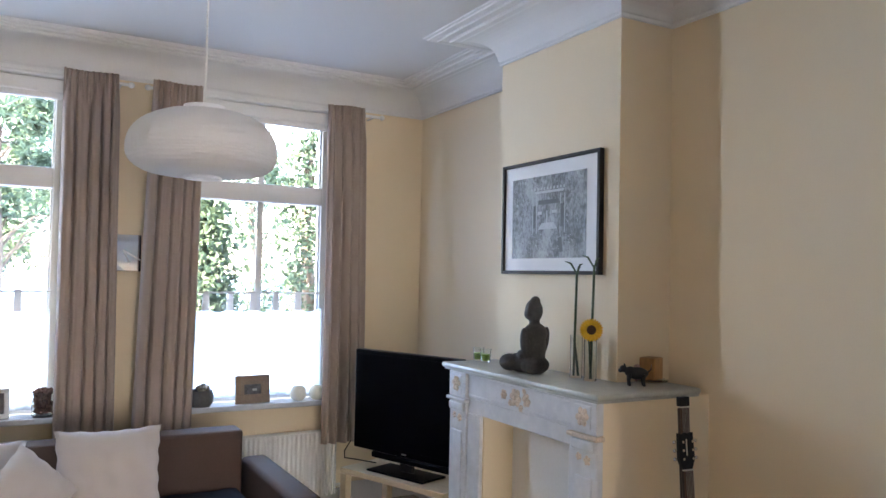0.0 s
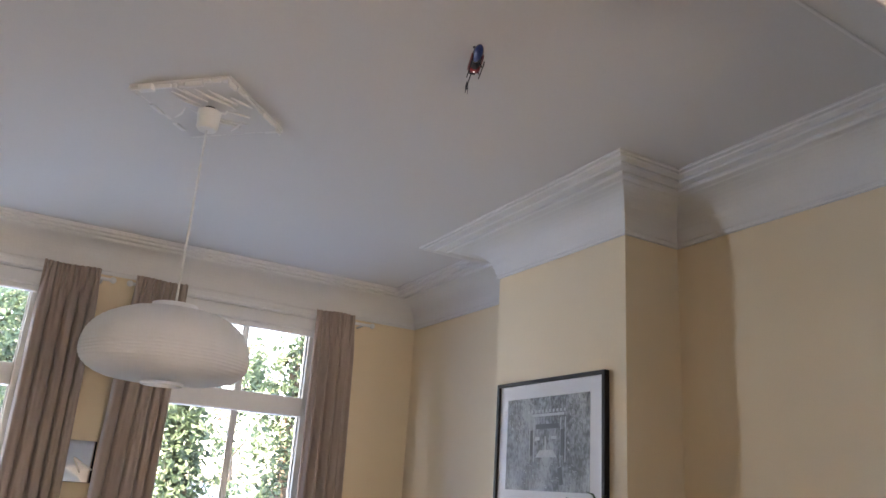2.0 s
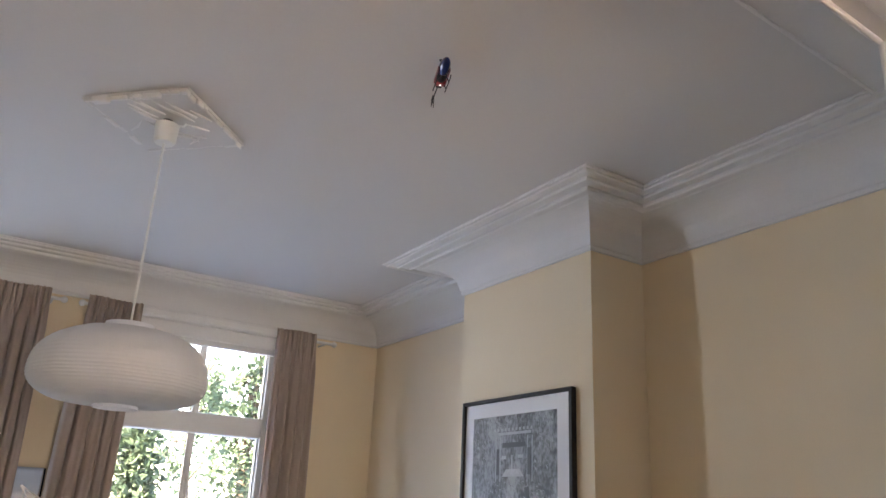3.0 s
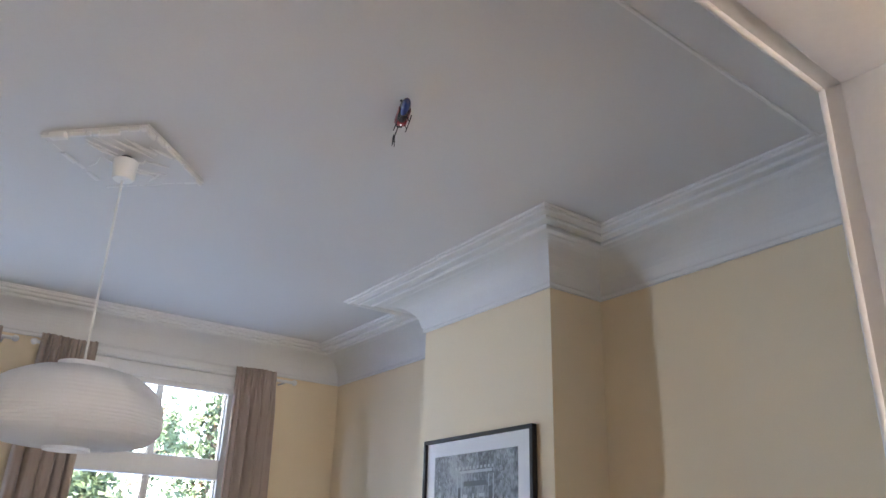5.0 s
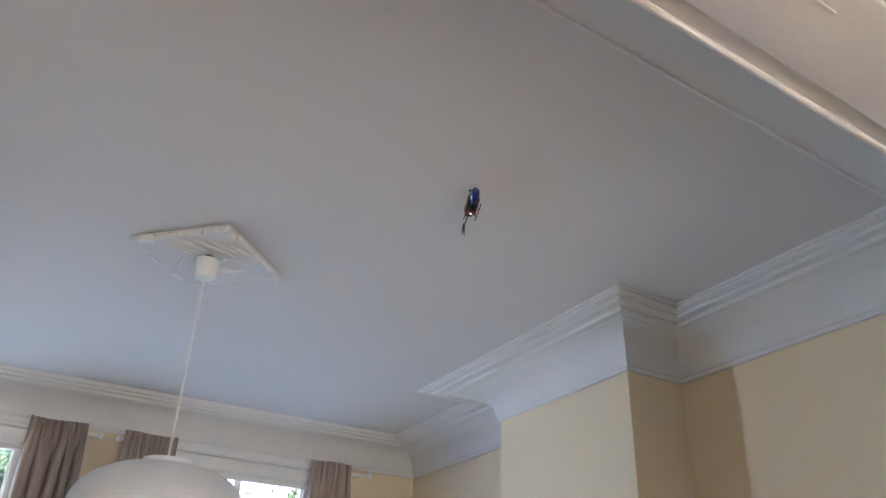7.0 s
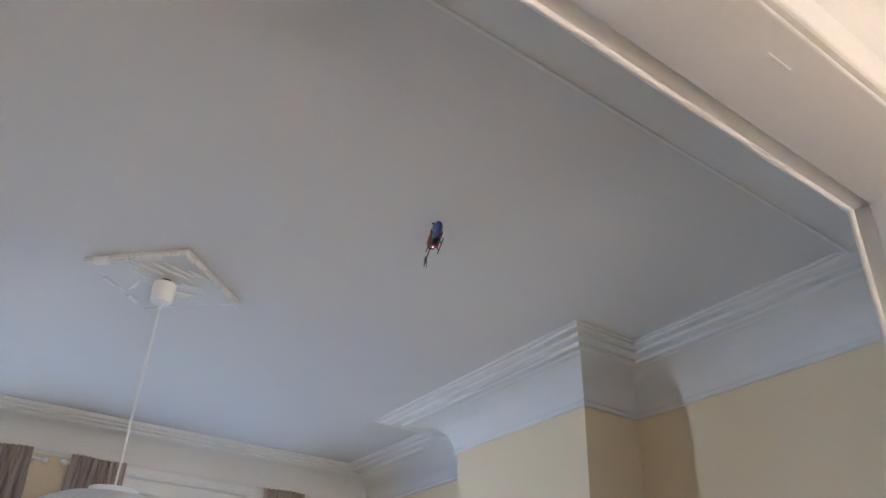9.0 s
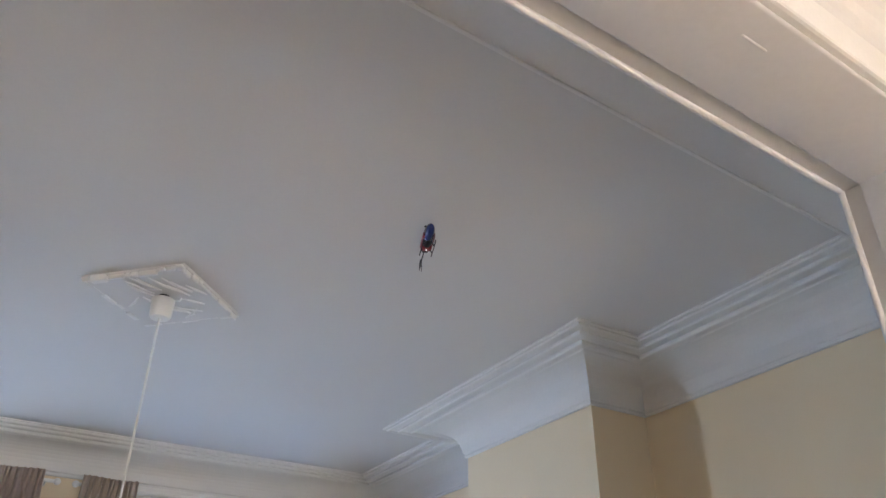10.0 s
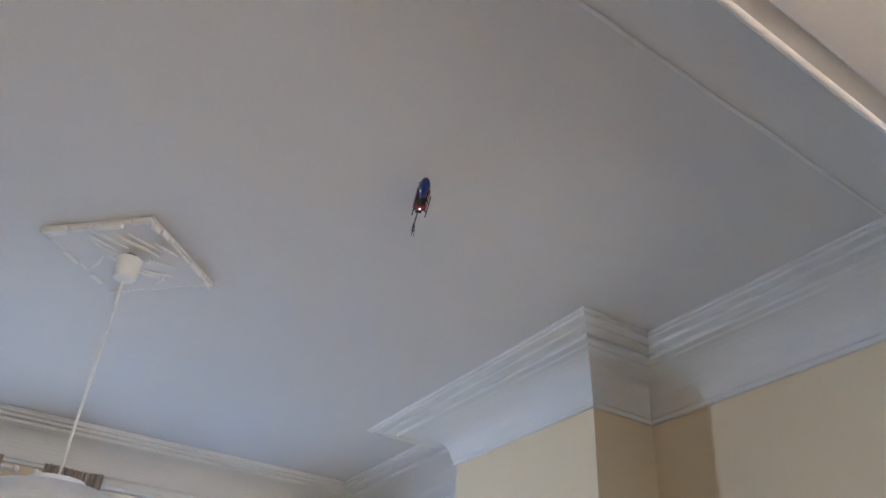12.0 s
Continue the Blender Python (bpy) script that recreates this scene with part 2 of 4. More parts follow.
box(bm, -span - 0.12, -span - 0.008, -0.225, -0.198, 0, SOFFIT + 0.007, bevel=0.008)
part("back_casing", bm, GLOSS, partition)
bm = bmesh.new()
box(bm, -0.634, -0.561, -0.144, -0.138, SOFFIT - 0.003, SOFFIT + 0.01, bevel=0.0025)
part("paint_ridge", bm, CASING, partition)


# ---- cornices ----
def cornice(name, corners, label, closed=True):
    """Sweep the stepped and coved profile along a line of corners, room on the left."""
    profile = [(0.352, 0.004)]
    for edge, level, deep in ((0.350, -0.002, 0.007), (0.334, -0.006, 0.014), (0.287, -0.0145, 0.016), (0.232, -0.024, 0.019)):
        profile += [(edge, level), (edge + 0.001, level - deep * 0.5), (edge, level - deep * 0.8), (edge - 0.004, level - deep), (edge - 0.009, level - deep * 0.88), (edge - 0.012, level - deep * 0.6)]
    profile += [(0.186, -0.036), (0.178, -0.040)]
    for i in range(1, 9):
        a = radians(90 * i / 9)
        profile.append((0.022 + 0.156 * (1 - math.sin(a)), -0.040 - 0.130 * (1 - math.cos(a))))
    profile += [(0.018, -0.172), (0.016, -0.177), (0.011, -0.179), (0.011, -0.187), (0.013, -0.190), (0.012, -0.199), (-0.004, -0.201)]
    n, bm, rings = len(corners), bmesh.new(), []
    pts = [Vector(c) for c in corners]
    for i in range(n):
        d0, d1 = (pts[i] - pts[i - 1]).normalized(), (pts[(i + 1) % n] - pts[i]).normalized()
        n0, n1 = Vector((-d0.y, d0.x)), Vector((-d1.y, d1.x))
        if not closed:
            n0, n1 = (n1 if i == 0 else n0), (n0 if i == n - 1 else n1)
        mitre = (n0 + n1) / (1 + n0.dot(n1))
        rings.append([bm.verts.new((*(pts[i] + mitre * off), CEIL + drop)) for off, drop in profile])
    for i in range(n if closed else n - 1):
        a, b = rings[i], rings[(i + 1) % n]
        for k in range(len(profile) - 1):
            bm.faces.new((a[k], b[k], b[k + 1], a[k + 1]))
    return tagged(part(name, bm, PLASTER), label, "cornice", kind="structure")


def skew_y(x, offset=0.0):
    return PIVOT_Y + offset + math.tan(radians(SKEW)) * (x - JAMB_E)


cornice("cornice", [(EAST, skew_y(EAST)), (EAST, BREAST_S), (BREAST_X, BREAST_S), (BREAST_X, BREAST_N), (EAST, BREAST_N), (EAST, NORTH), (WEST, NORTH), (WEST, skew_y(WEST))],
        "white stepped and coved plaster cornice round the ceiling", closed=False)
band = setting("trim", "flat white plaster band on the ceiling along the opening", "plaster band", PLASTER,
               (-span - 0.7, 0.70, 0.003, 0.352, CEIL - 0.012, CEIL + 0.01), (-span - 0.7, 0.66, 0.342, 0.355, CEIL - 0.0165, CEIL - 0.004), bevel=0.003)
band.matrix_world = pose(JAMB_E, PIVOT_Y, 0, 0, 0, SKEW)
cornice("cornice", [(EAST, SOUTH), (EAST, skew_y(EAST, -0.206)), (WEST, skew_y(WEST, -0.206)), (WEST, SOUTH)],
        "white plaster cornice of the back room")
setting("baseboard", "white gloss skirting board", "skirting", GLOSS, (WEST, EAST, NORTH - 0.02, NORTH, 0, 0.16), (EAST - 0.02, EAST, 3.77, NORTH - 0.02, 0, 0.16), (EAST - 0.02, EAST, 1.15, 2.50, 0, 0.16), (WEST, WEST + 0.02, 1.0, NORTH - 0.02, 0, 0.16), bevel=0.004)


# ---- windows ----
def sash_window(name, x0, x1):
    w = tagged(new(name), "tall white framed window with a top light and slim glazing bar", "window", kind="structure")
    y = NORTH + 0.05
    boxes("window_frame", GLOSS, w, (x0, x0 + 0.055, y, y + 0.09, SILL_Z, HEAD_Z), (x1 - 0.055, x1, y, y + 0.09, SILL_Z, HEAD_Z),
          (x0 + 0.055, x1 - 0.055, y, y + 0.09, HEAD_Z - 0.045, HEAD_Z), (x0 + 0.055, x1 - 0.055, y, y + 0.09, SILL_Z, SILL_Z + 0.06), bevel=0.006)
    boxes("transom", GLOSS, w, (x0 + 0.055, x1 - 0.055, y - 0.012, y + 0.09, 2.215, 2.345), bevel=0.008)
    mid = (x0 + x1) / 2
    for z0, z1 in ((SILL_Z + 0.06, 2.215), (2.345, HEAD_Z - 0.045)):
        boxes("glazing_bar", GLOSS, w, (mid - 0.011, mid + 0.011, y + 0.03, y + 0.065, z0, z1), bevel=0.004)
        for p0, p1 in ((x0 + 0.055, mid - 0.011), (mid + 0.011, x1 - 0.055)):
            pane = boxes("pane", GLASS, w, (p0, p1, y + 0.045, y + 0.049, z0, z1))
            pane.visible_shadow = False
            for q0, q1, q2, q3 in ((p0, p0 + 0.012, z0, z1), (p1 - 0.012, p1, z0, z1)):
                boxes("glazing_bead", GLOSS, w, (q0, q1, y + 0.032, y + 0.045, q2, q3), bevel=0.003)
    boxes("head_board", GLOSS, w, (x0 - 0.06, x1 + 0.06, NORTH - 0.035, NORTH - 0.001, HEAD_Z - 0.04, HEAD_Z + 0.045), (x0 - 0.075, x1 + 0.075, NORTH - 0.055, NORTH - 0.001, HEAD_Z + 0.046, HEAD_Z + 0.0975), bevel=0.006)
    boxes("blind_cassette", GLOSS, w, (x0 + 0.01, x1 - 0.01, NORTH + 0.0, NORTH + 0.045, HEAD_Z - 0.075, HEAD_Z - 0.002), bevel=0.01)
    boxes("window_sill", SILLSTONE, w, (x0 - 0.02, x1 + 0.02, NORTH - 0.135, NORTH + 0.045, SILL_Z - 0.038, SILL_Z), bevel=0.008)
    return w


sash_window("window_1", *WINDOWS[0])
sash_window("window_2", *WINDOWS[1])
garden = tagged(new("window_3"), "tall white glazed garden doors of the back room", "window", kind="structure")
for i in range(2):
    x = DOORS + 0.7 * i
    boxes("door_leaf", GLOSS, garden, (x, x + 0.09, SOUTH - 0.2, SOUTH - 0.14, 0.12, 2.4), (x + 0.61, x + 0.7, SOUTH - 0.2, SOUTH - 0.14, 0.12, 2.4),
          (x + 0.09, x + 0.61, SOUTH - 0.2, SOUTH - 0.14, 0.12, 0.35), (x + 0.09, x + 0.61, SOUTH - 0.2, SOUTH - 0.14, 2.3, 2.4), (x + 0.09, x + 0.61, SOUTH - 0.2, SOUTH - 0.14, 1.0, 1.05))
    pane = boxes("pane", GLASS, garden, (x + 0.09, x + 0.61, SOUTH - 0.172, SOUTH - 0.168, 0.35, 2.3))
    pane.visible_shadow = False


# ---- half curtains of voile on the lower lights ----
def voile(x0, x1):
    t = thing("cafe_curtain", "sheer white tab-top half curtain in front of the window", "net curtain", (0, 0, 0), group="half curtains")
    y, top, edge, foot = NORTH + 0.022, 1.562, 1.452, SILL_Z + 0.03
    bm = bmesh.new()
    tube(bm, [(x0 + 0.03, y, top), (x1 - 0.03, y, top)], 0.006, 10)
    part("curtain_rod", bm, GLOSS, t, smooth=True)
    w, n = x1 - x0 - 0.09, 6
    pitch = w / (n - 0.4)
    firsts = [x0 + 0.045 + pitch * 0.5 + i * pitch for i in range(n)]
    firsts = [cx for cx in firsts if cx < x1 - 0.07]
    for cx in firsts:
        bm = bmesh.new()
        for side in (-1, 1):
            for p in box(bm, cx - 0.019, cx + 0.019, y + side * 0.0085, y + side * 0.011, edge - 0.014, top + 0.008):
                if p.co.z < edge:
                    p.co.x = cx + (p.co.x - cx) * 1.25
        box(bm, cx - 0.019, cx + 0.019, y - 0.011, y + 0.011, top + 0.008, top + 0.0105)
        part("tab", bm, HEM, t, "opaque doubled tab")
    bm, cols, rows, grid = bmesh.new(), 120, 10, []
    for j in range(rows + 1):
        line = []
        for i in range(cols + 1):
            x = x0 + 0.045 + w * i / cols
            sag = 0.026 * abs(math.sin(math.pi * (x - firsts[0]) / pitch))
            z = (edge - sag) + (foot - edge + sag) * j / rows
            line.append(bm.verts.new((x, y + 0.008 * math.sin(2 * math.pi * (x - x0) / (pitch / 2) + 0.6) * (0.5 + 0.5 * j / rows), z)))
        grid.append(line)
    for j in range(rows):
        for i in range(cols):
            bm.faces.new((grid[j][i], grid[j][i + 1], grid[j + 1][i + 1], grid[j + 1][i]))
    cloth = part("cloth", bm, VOILE, t, smooth=True)
    thick = cloth.modifiers.new("thickness", "SOLIDIFY")
    thick.thickness = 0.0008


voile(*WINDOWS[0])
voile(*WINDOWS[1])


# ---- long curtains ----
def long_curtain(x0, x1, b0, b1, seed, label):
    rng = random.Random(seed)
    y, top, foot = NORTH - 0.15, 2.945, 0.50
    t = thing("curtain", label, "curtain", (0, 0, 0), group="long curtains")
    folds = 5
    phase = [rng.uniform(0, 6.28) for _ in range(5)]
    bm, cols, rows, grid = bmesh.new(), 200, 60, []
    for j in range(rows + 1):
        v = (j / rows) ** 1.3
        z = top + (foot - top) * v
        lo, hi = x0 - 0.018 * (1 - v) + (b0 - x0) * v, x1 - 0.018 * (1 - v) + (b1 - x1) * v
        fall = min(1.0, max(0.0, (v - 0.02) / 0.10))
        fall = fall * fall * (3 - 2 * fall)
        line = []
        for i in range(cols + 1):
            u = i / cols
            turn = 2 * math.pi * folds * u + 1.6 * math.sin(5 * u + phase[0]) + 0.5 * math.sin(2.3 * v + phase[1] + 4 * u) * v
            deep = math.sin(turn)
            soft = math.copysign(abs(deep) ** 0.75, deep) * (0.72 + 0.34 * math.sin(7.3 * u + phase[2] + 0.8 * v))
            side = 0.26 * math.sin(2 * turn + phase[3] + 1.4 * v) + 0.10 * math.sin(5.3 * turn / folds + 7 * v + phase[4])
            pleat = 2 * math.pi * folds * 1.9 * u + 0.9 * math.sin(9 * u + phase[4])
            gather = 0.6 * math.sin(pleat) + 0.35 * math.sin(1.63 * pleat + phase[1])
            depth = 0.031 * fall * (soft + side) + 0.017 * (1 - fall) * gather - 0.006 * math.exp(-((v - 0.022) / 0.006) ** 2)
            rise = 0.004 * math.sin(pleat + 0.6) + 0.004 * math.sin(6 * u + phase[2]) if j == 0 else 0.0
            line.append(bm.verts.new((lo + (hi - lo) * u + 0.006 * fall * math.cos(turn), y + depth - 0.045 * min(1.0, 1.5 * v), z + rise)))
        grid.append(line)
    for j in range(rows):
        for i in range(cols):
            bm.faces.new((grid[j][i], grid[j][i + 1], grid[j + 1][i + 1], grid[j + 1][i]))
    cloth = part("cloth", bm, CURTAIN, t, smooth=True)
    thick = cloth.modifiers.new("thickness", "SOLIDIFY")
    thick.thickness = 0.003
    for k in range(5):
        cx = x0 + (x1 - x0) * (k + 0.5) / 5
        boxes("hanging_loop", CURTAIN, t, (cx - 0.012, cx + 0.012, y + 0.018, y + 0.05, top - 0.075, top - 0.015))


long_curtain(0.262, 0.578, 0.255, 0.588, 3, "taupe cotton curtain gathered beside a tall window")
long_curtain(0.785, 1.10, 0.70, 1.05, 8, "taupe cotton curtain drawn back to the window's edge")
long_curtain(1.985, 2.275, 1.96, 2.265, 14, "taupe cotton curtain gathered near the television corner")
long_curtain(-1.10, -0.77, -1.12, -0.76, 21, "taupe cotton curtain gathered beside a tall window")
for lo, hi in ((-1.16, 0.635), (0.735, 2.40)):
    t = thing("curtain_rail", "white curtain rod with round end knobs on the wall", "curtain rod", (lo, NORTH - 0.135, 2.893), group="curtain rods")
    bm = bmesh.new()
    tube(bm, [(0, 0, 0), (hi - lo, 0, 0)], 0.011, 12)
    part("rod", bm, GLOSS, t, smooth=True)
    for x in (0.0, hi - lo):
        bm = bmesh.new()
        blob(bm, (x, 0, 0), (0.02, 0.02, 0.02))
        part("knob", bm, GLOSS, t, smooth=True)
    for x in (0.06, hi - lo - 0.06):
        bm = bmesh.new()
        tube(bm, [(x, 0, -0.002), (x, 0.134, -0.002)], 0.007, 8)
        part("bracket", bm, GLOSS, t, smooth=True)

# ---- pendant lamp and ceiling plate ----
LAMP = (0.652, 3.075)
lamp = thing("pendant_lamp", "flattened white rice paper pendant shade on a long cord", "pendant lamp", (*LAMP, 2.075))
bm = bmesh.new()
outline = []
for k in range(10):
    f = 1 - k / 9
    outline.append((0.070 + 0.217 * max(0.0, 1 - f ** 2.6) ** (1 / 2.5), 0.092 - 0.092 * f))
for k in range(1, 13):
    f = k / 12
    outline.append((0.074 + 0.213 * max(0.0, 1 - f ** 2.2) ** (1 / 1.95), 0.092 + 0.163 * f))


def facets(a, r, z):
    """Ten flat gores with a crease between them."""
    return 1 - 0.55 * min(1, r / 0.2) * (1 - math.cos(math.pi / 10) / math.cos((a - 0.052) % (math.pi / 5) - math.pi / 10))


fine_line = []
for (r0, z0), (r1, z1) in zip(outline, outline[1:]):
    for k in range(3):
        f = k / 3
        fine_line.append((r0 + (r1 - r0) * f + (0.0017 if k == 1 else 0.0), z0 + (z1 - z0) * f))
fine_line.append(outline[-1])
lathe(bm, fine_line, 120, ripple=facets)
shade = part("shade", bm, PAPER, lamp, "translucent ribbed white paper shade", smooth=True)
thick = shade.modifiers.new("thickness", "SOLIDIFY")
thick.thickness = 0.0012
for r, z, h in ((0.079, 0.252, 0.022), (0.071, -0.010, 0.012)):
    bm = bmesh.new()
    a = lathe(bm, [(r, z), (r, z + h), (r - 0.004, z + h), (r - 0.004, z), (r, z)], 40)
    part("collar", bm, PAPER, lamp, smooth=True)
bm = bmesh.new()
tube(bm, [(0, 0, 0.12), (0, 0, 0.985)], 0.0042, 8)
part("cord", bm, WHITE_PLASTIC, lamp)
bm = bmesh.new()
capped(bm, lathe(bm, [(0.018, 0.05), (0.021, 0.06), (0.021, 0.11), (0.012, 0.125)], 20))
part("bulb_holder", bm, WHITE_PLASTIC, lamp, smooth=True)
bm = bmesh.new()
tube(bm, [(0.07, 0, 0.262), (-0.07, 0, 0.262)], 0.002, 6)
tube(bm, [(0, 0.07, 0.262), (0, -0.07, 0.262)], 0.002, 6)
part("wire_cross", bm, WHITE_PLASTIC, lamp)
cup = thing("ceiling_cup", "white plastic ceiling cup with a dark gap above", "ceiling cup", (LAMP[0], LAMP[1], 3.045))
bm = bmesh.new()
capped(bm, lathe(bm, [(0.006, -0.008), (0.034, -0.006), (0.040, 0.004), (0.044, 0.070), (0.041, 0.072), (0.036, 0.02)], 28))
part("cover", bm, WHITE_PLASTIC, cup, smooth=True)
BLACK = material("black plastic", (0.010, 0.010, 0.012), 0.5, vary=0.2, bump=0.02)
BLACK.node_tree.nodes["Principled BSDF"].inputs["Specular IOR Level"].default_value = 0.2
# black core that fills the dark gap between cup and ceiling
bm = bmesh.new()
tube(bm, [(0, 0, 0.02), (0, 0, 0.088)], 0.02, 14)
part("socket", bm, BLACK, cup, "black core filling the gap above the cup")
bm = bmesh.new()
tube(bm, [(0.03, -0.01, 0.072), (0.055, -0.02, 0.074), (0.062, -0.022, 0.086)], 0.004, 6)
part("hook", bm, WHITE_PLASTIC, cup)

rose = thing("ceiling_rose", "square white plaster ceiling ornament with twig relief set diagonally", "ceiling rose", (0.655, 3.105, CEIL), 45)
half, rng = 0.211, random.Random(5)
boxes("plate", WHITE, rose, (-half, half, -half, half, -0.012, 0.002), bevel=0.004)
for side in range(4):
    turn = Matrix.Rotation(side * math.pi / 2, 4, "Z")
    s = -half
    while s < half - 0.02:
        length = min(rng.uniform(0.022, 0.085), half - s)
        bm = bmesh.new()
        # border pieces stand out less on two of the four sides
        worn = 0.0 if side in (1, 2) else 0.0085
        box(bm, s + 0.002, s + length - 0.002, half - 0.012 + rng.uniform(-0.008, 0.004), half + 0.003 + rng.uniform(-0.009, 0.006), -0.026 + 1.5 * worn + rng.uniform(-0.006, 0.006), -0.008, bevel=0.004, segments=3)
        bmesh.ops.transform(bm, matrix=turn, verts=bm.verts)
        part("border_piece", bm, PLASTER, rose, smooth=True)
        s += length
for k in range(17):
    a, r, length = rng.uniform(0, 6.28), rng.uniform(0.05, 0.17), rng.uniform(0.07, 0.15)
    p = Vector((r * math.cos(a), r * math.sin(a), -0.013))
    d = Matrix.Rotation(rng.choice((-0.45, -0.45, -0.5, -0.9, 0.9)) + rng.uniform(-0.12, 0.12), 3, "Z") @ Vector((length / 2, 0, 0))
    bm = bmesh.new()
    bend = Vector((rng.uniform(-0.008, 0.008), rng.uniform(-0.008, 0.008), -0.002))
    tube(bm, [p - d, p + bend, p + d], [0.002, 0.0055, 0.003], 8)
    part("twig", bm, PLASTER, rose, smooth=True)


# ---- mantelpiece ----
mantel = thing("mantelpiece", "white and grey marble mantelpiece with brownish carved ornaments", "mantelpiece", (2.19, 3.13, 0))
MX, MY = 2.19, 3.13


def mbox(name, x0, x1, y0, y1, z0, z1, bevel=0.004, mat=MARBLE, parent=None, label=""):
    return boxes(name, mat, parent or mantel, (x0 - MX, x1 - MX, y0 - MY, y1 - MY, z0, z1), bevel=bevel, label=label)


bm = bmesh.new()
box(bm, 2.129 - MX, 2.735 - MX, 2.477 - MY, 3.79 - MY, 1.205, 1.233, bevel=0.011, segments=4)
box(bm, 2.142 - MX, 2.735 - MX, 2.49 - MY, 3.777 - MY, 1.194, 1.207, bevel=0.004)
part("shelf", bm, SLAB, mantel, "greenish grey marble shelf slab with rounded edge", smooth=True)
mbox("frieze", 2.168, 2.189, 2.675, 3.56, 1.063, 1.194)
mbox("frieze_moulding", 2.162, 2.168, 2.69, 3.545, 1.17, 1.185, 0.002)
mbox("frieze_moulding", 2.162, 2.168, 2.69, 3.545, 1.072, 1.084, 0.002)
mbox("lintel", 2.172, 2.189, 2.675, 3.56, 0.985, 1.062)
mbox("inner_moulding", 2.166, 2.189, 2.676, 2.702, 0.0, 0.984, 0.005)
mbox("inner_moulding", 2.166, 2.189, 3.436, 3.559, 0.0, 0.984, 0.005)


def carving(x, y, z, size, petals, seed, tall=1.0):
    """A small carved flower of overlapping petals round a boss."""
    rng, bm = random.Random(seed), bmesh.new()
    for k in range(petals):
        a = 2 * math.pi * k / petals + rng.uniform(-0.2, 0.2)
        blob(bm, (x - MX, y - MY + 0.55 * size * math.cos(a), z + 0.55 * size * tall * math.sin(a)), (0.008, size * 0.45, size * 0.36), (math.degrees(a), 0, 0), 10, 6)
    blob(bm, (x - 0.003 - MX, y - MY, z), (0.011, size * 0.3, size * 0.3), u=10, v=6)
    part("carved_ornament", bm, TERRACOTTA, mantel, "worn brownish carved flower", smooth=True)


for y0, y1, seed in ((2.503, 2.674, 1), (3.561, 3.732, 2)):
    mid = (y0 + y1) / 2
    mbox("corner_block", 2.150, 2.189, y0, y1, 1.058, 1.193)
    mbox("block_panel", 2.1455, 2.150, y0 + 0.035, y1 - 0.035, 1.078, 1.178, 0.003)
    carving(2.144, mid, 1.128, 0.043, 6, seed)
    mbox("cap_moulding", 2.136, 2.189, y0 - 0.012, y1 + 0.012, 1.036, 1.056, 0.006, TERRACOTTA if seed == 1 else MARBLE, label="worn brownish ledge" if seed == 1 else "")
    mbox("pilaster", 2.156, 2.189, y0, y1, 0.0, 1.034, 0.006)
    bm = bmesh.new()
    box(bm, 2.146 - MX, 2.156 - MX, y0 + 0.03 - MY, y1 - 0.03 - MY, 0.14, 0.88, bevel=0.007, segments=3)
    part("pilaster_panel", bm, MARBLE, mantel, smooth=True)
    bm = bmesh.new()
    box(bm, 2.138 - MX, 2.156 - MX, y0 + 0.012 - MY, y1 - 0.012 - MY, 0.985, 1.033, bevel=0.012, segments=3)
    part("console", bm, MARBLE, mantel, smooth=True)
    carving(2.154, mid - 0.025, 0.948, 0.022, 5, seed + 4)
    carving(2.154, mid + 0.03, 0.956, 0.018, 5, seed + 6)
    mbox("plinth", 2.140, 2.189, y0 - 0.008, y1 + 0.008, 0.0, 0.13, 0.005)
for k, (dy, dz, s) in enumerate(((0, 0, 0.048), (0.10, 0.002, 0.026), (-0.09, 0.0, 0.034), (-0.075, 0.042, 0.016), (-0.05, -0.045, 0.018), (0.04, -0.03, 0.018))):
    carving(2.166, 3.115 + dy, 1.128 + dz, s, 6, 20 + k)
mbox("hearth_back", 2.373, 2.40, 2.62, 3.43, 0.0, 1.0, 0.0, GLOSS, label="white panel closing the fireplace")

# ---- framed picture over the mantelpiece ----
INK = material("grey engraving", (0.085, 0.095, 0.097), 0.5, vary=0.7, scale=9, fine=75, stretch=(1, 1, 0.6), bump=0, tint=(0.34, 0.36, 0.36), coat=0.03, sharp=0.25)
MAT = material("white picture mount", (0.80, 0.80, 0.80), 0.7, vary=0.02, bump=0.02, coat=0.05)
BLACKWOOD = material("black stained frame wood", (0.016, 0.012, 0.011), 0.65, vary=0.3, scale=10, fine=60, bump=0.1)
DARKINK = material("dark ink", (0.035, 0.04, 0.04), 0.6, vary=0.3, scale=40, fine=90, bump=0)
PALEINK = material("pale ink", (0.45, 0.47, 0.47), 0.6, vary=0.25, scale=40, fine=90, bump=0)
pic = thing("framed_picture", "grey engraving with white mount in a thin black frame", "picture", (BREAST_X, 3.28, 2.037))
hw, hh = 0.42, 0.306
boxes("frame", BLACKWOOD, pic, (-0.03, -0.001, -hw, hw, hh - 0.018, hh), (-0.03, -0.001, -hw, hw, -hh, -hh + 0.018), (-0.03, -0.001, -hw, -hw + 0.02, -hh + 0.018, hh - 0.018), (-0.03, -0.001, hw - 0.02, hw, -hh + 0.018, hh - 0.018), bevel=0.002)
boxes("mount", MAT, pic, (-0.016, -0.002, -hw + 0.02, hw - 0.02, -hh + 0.018, hh - 0.018))
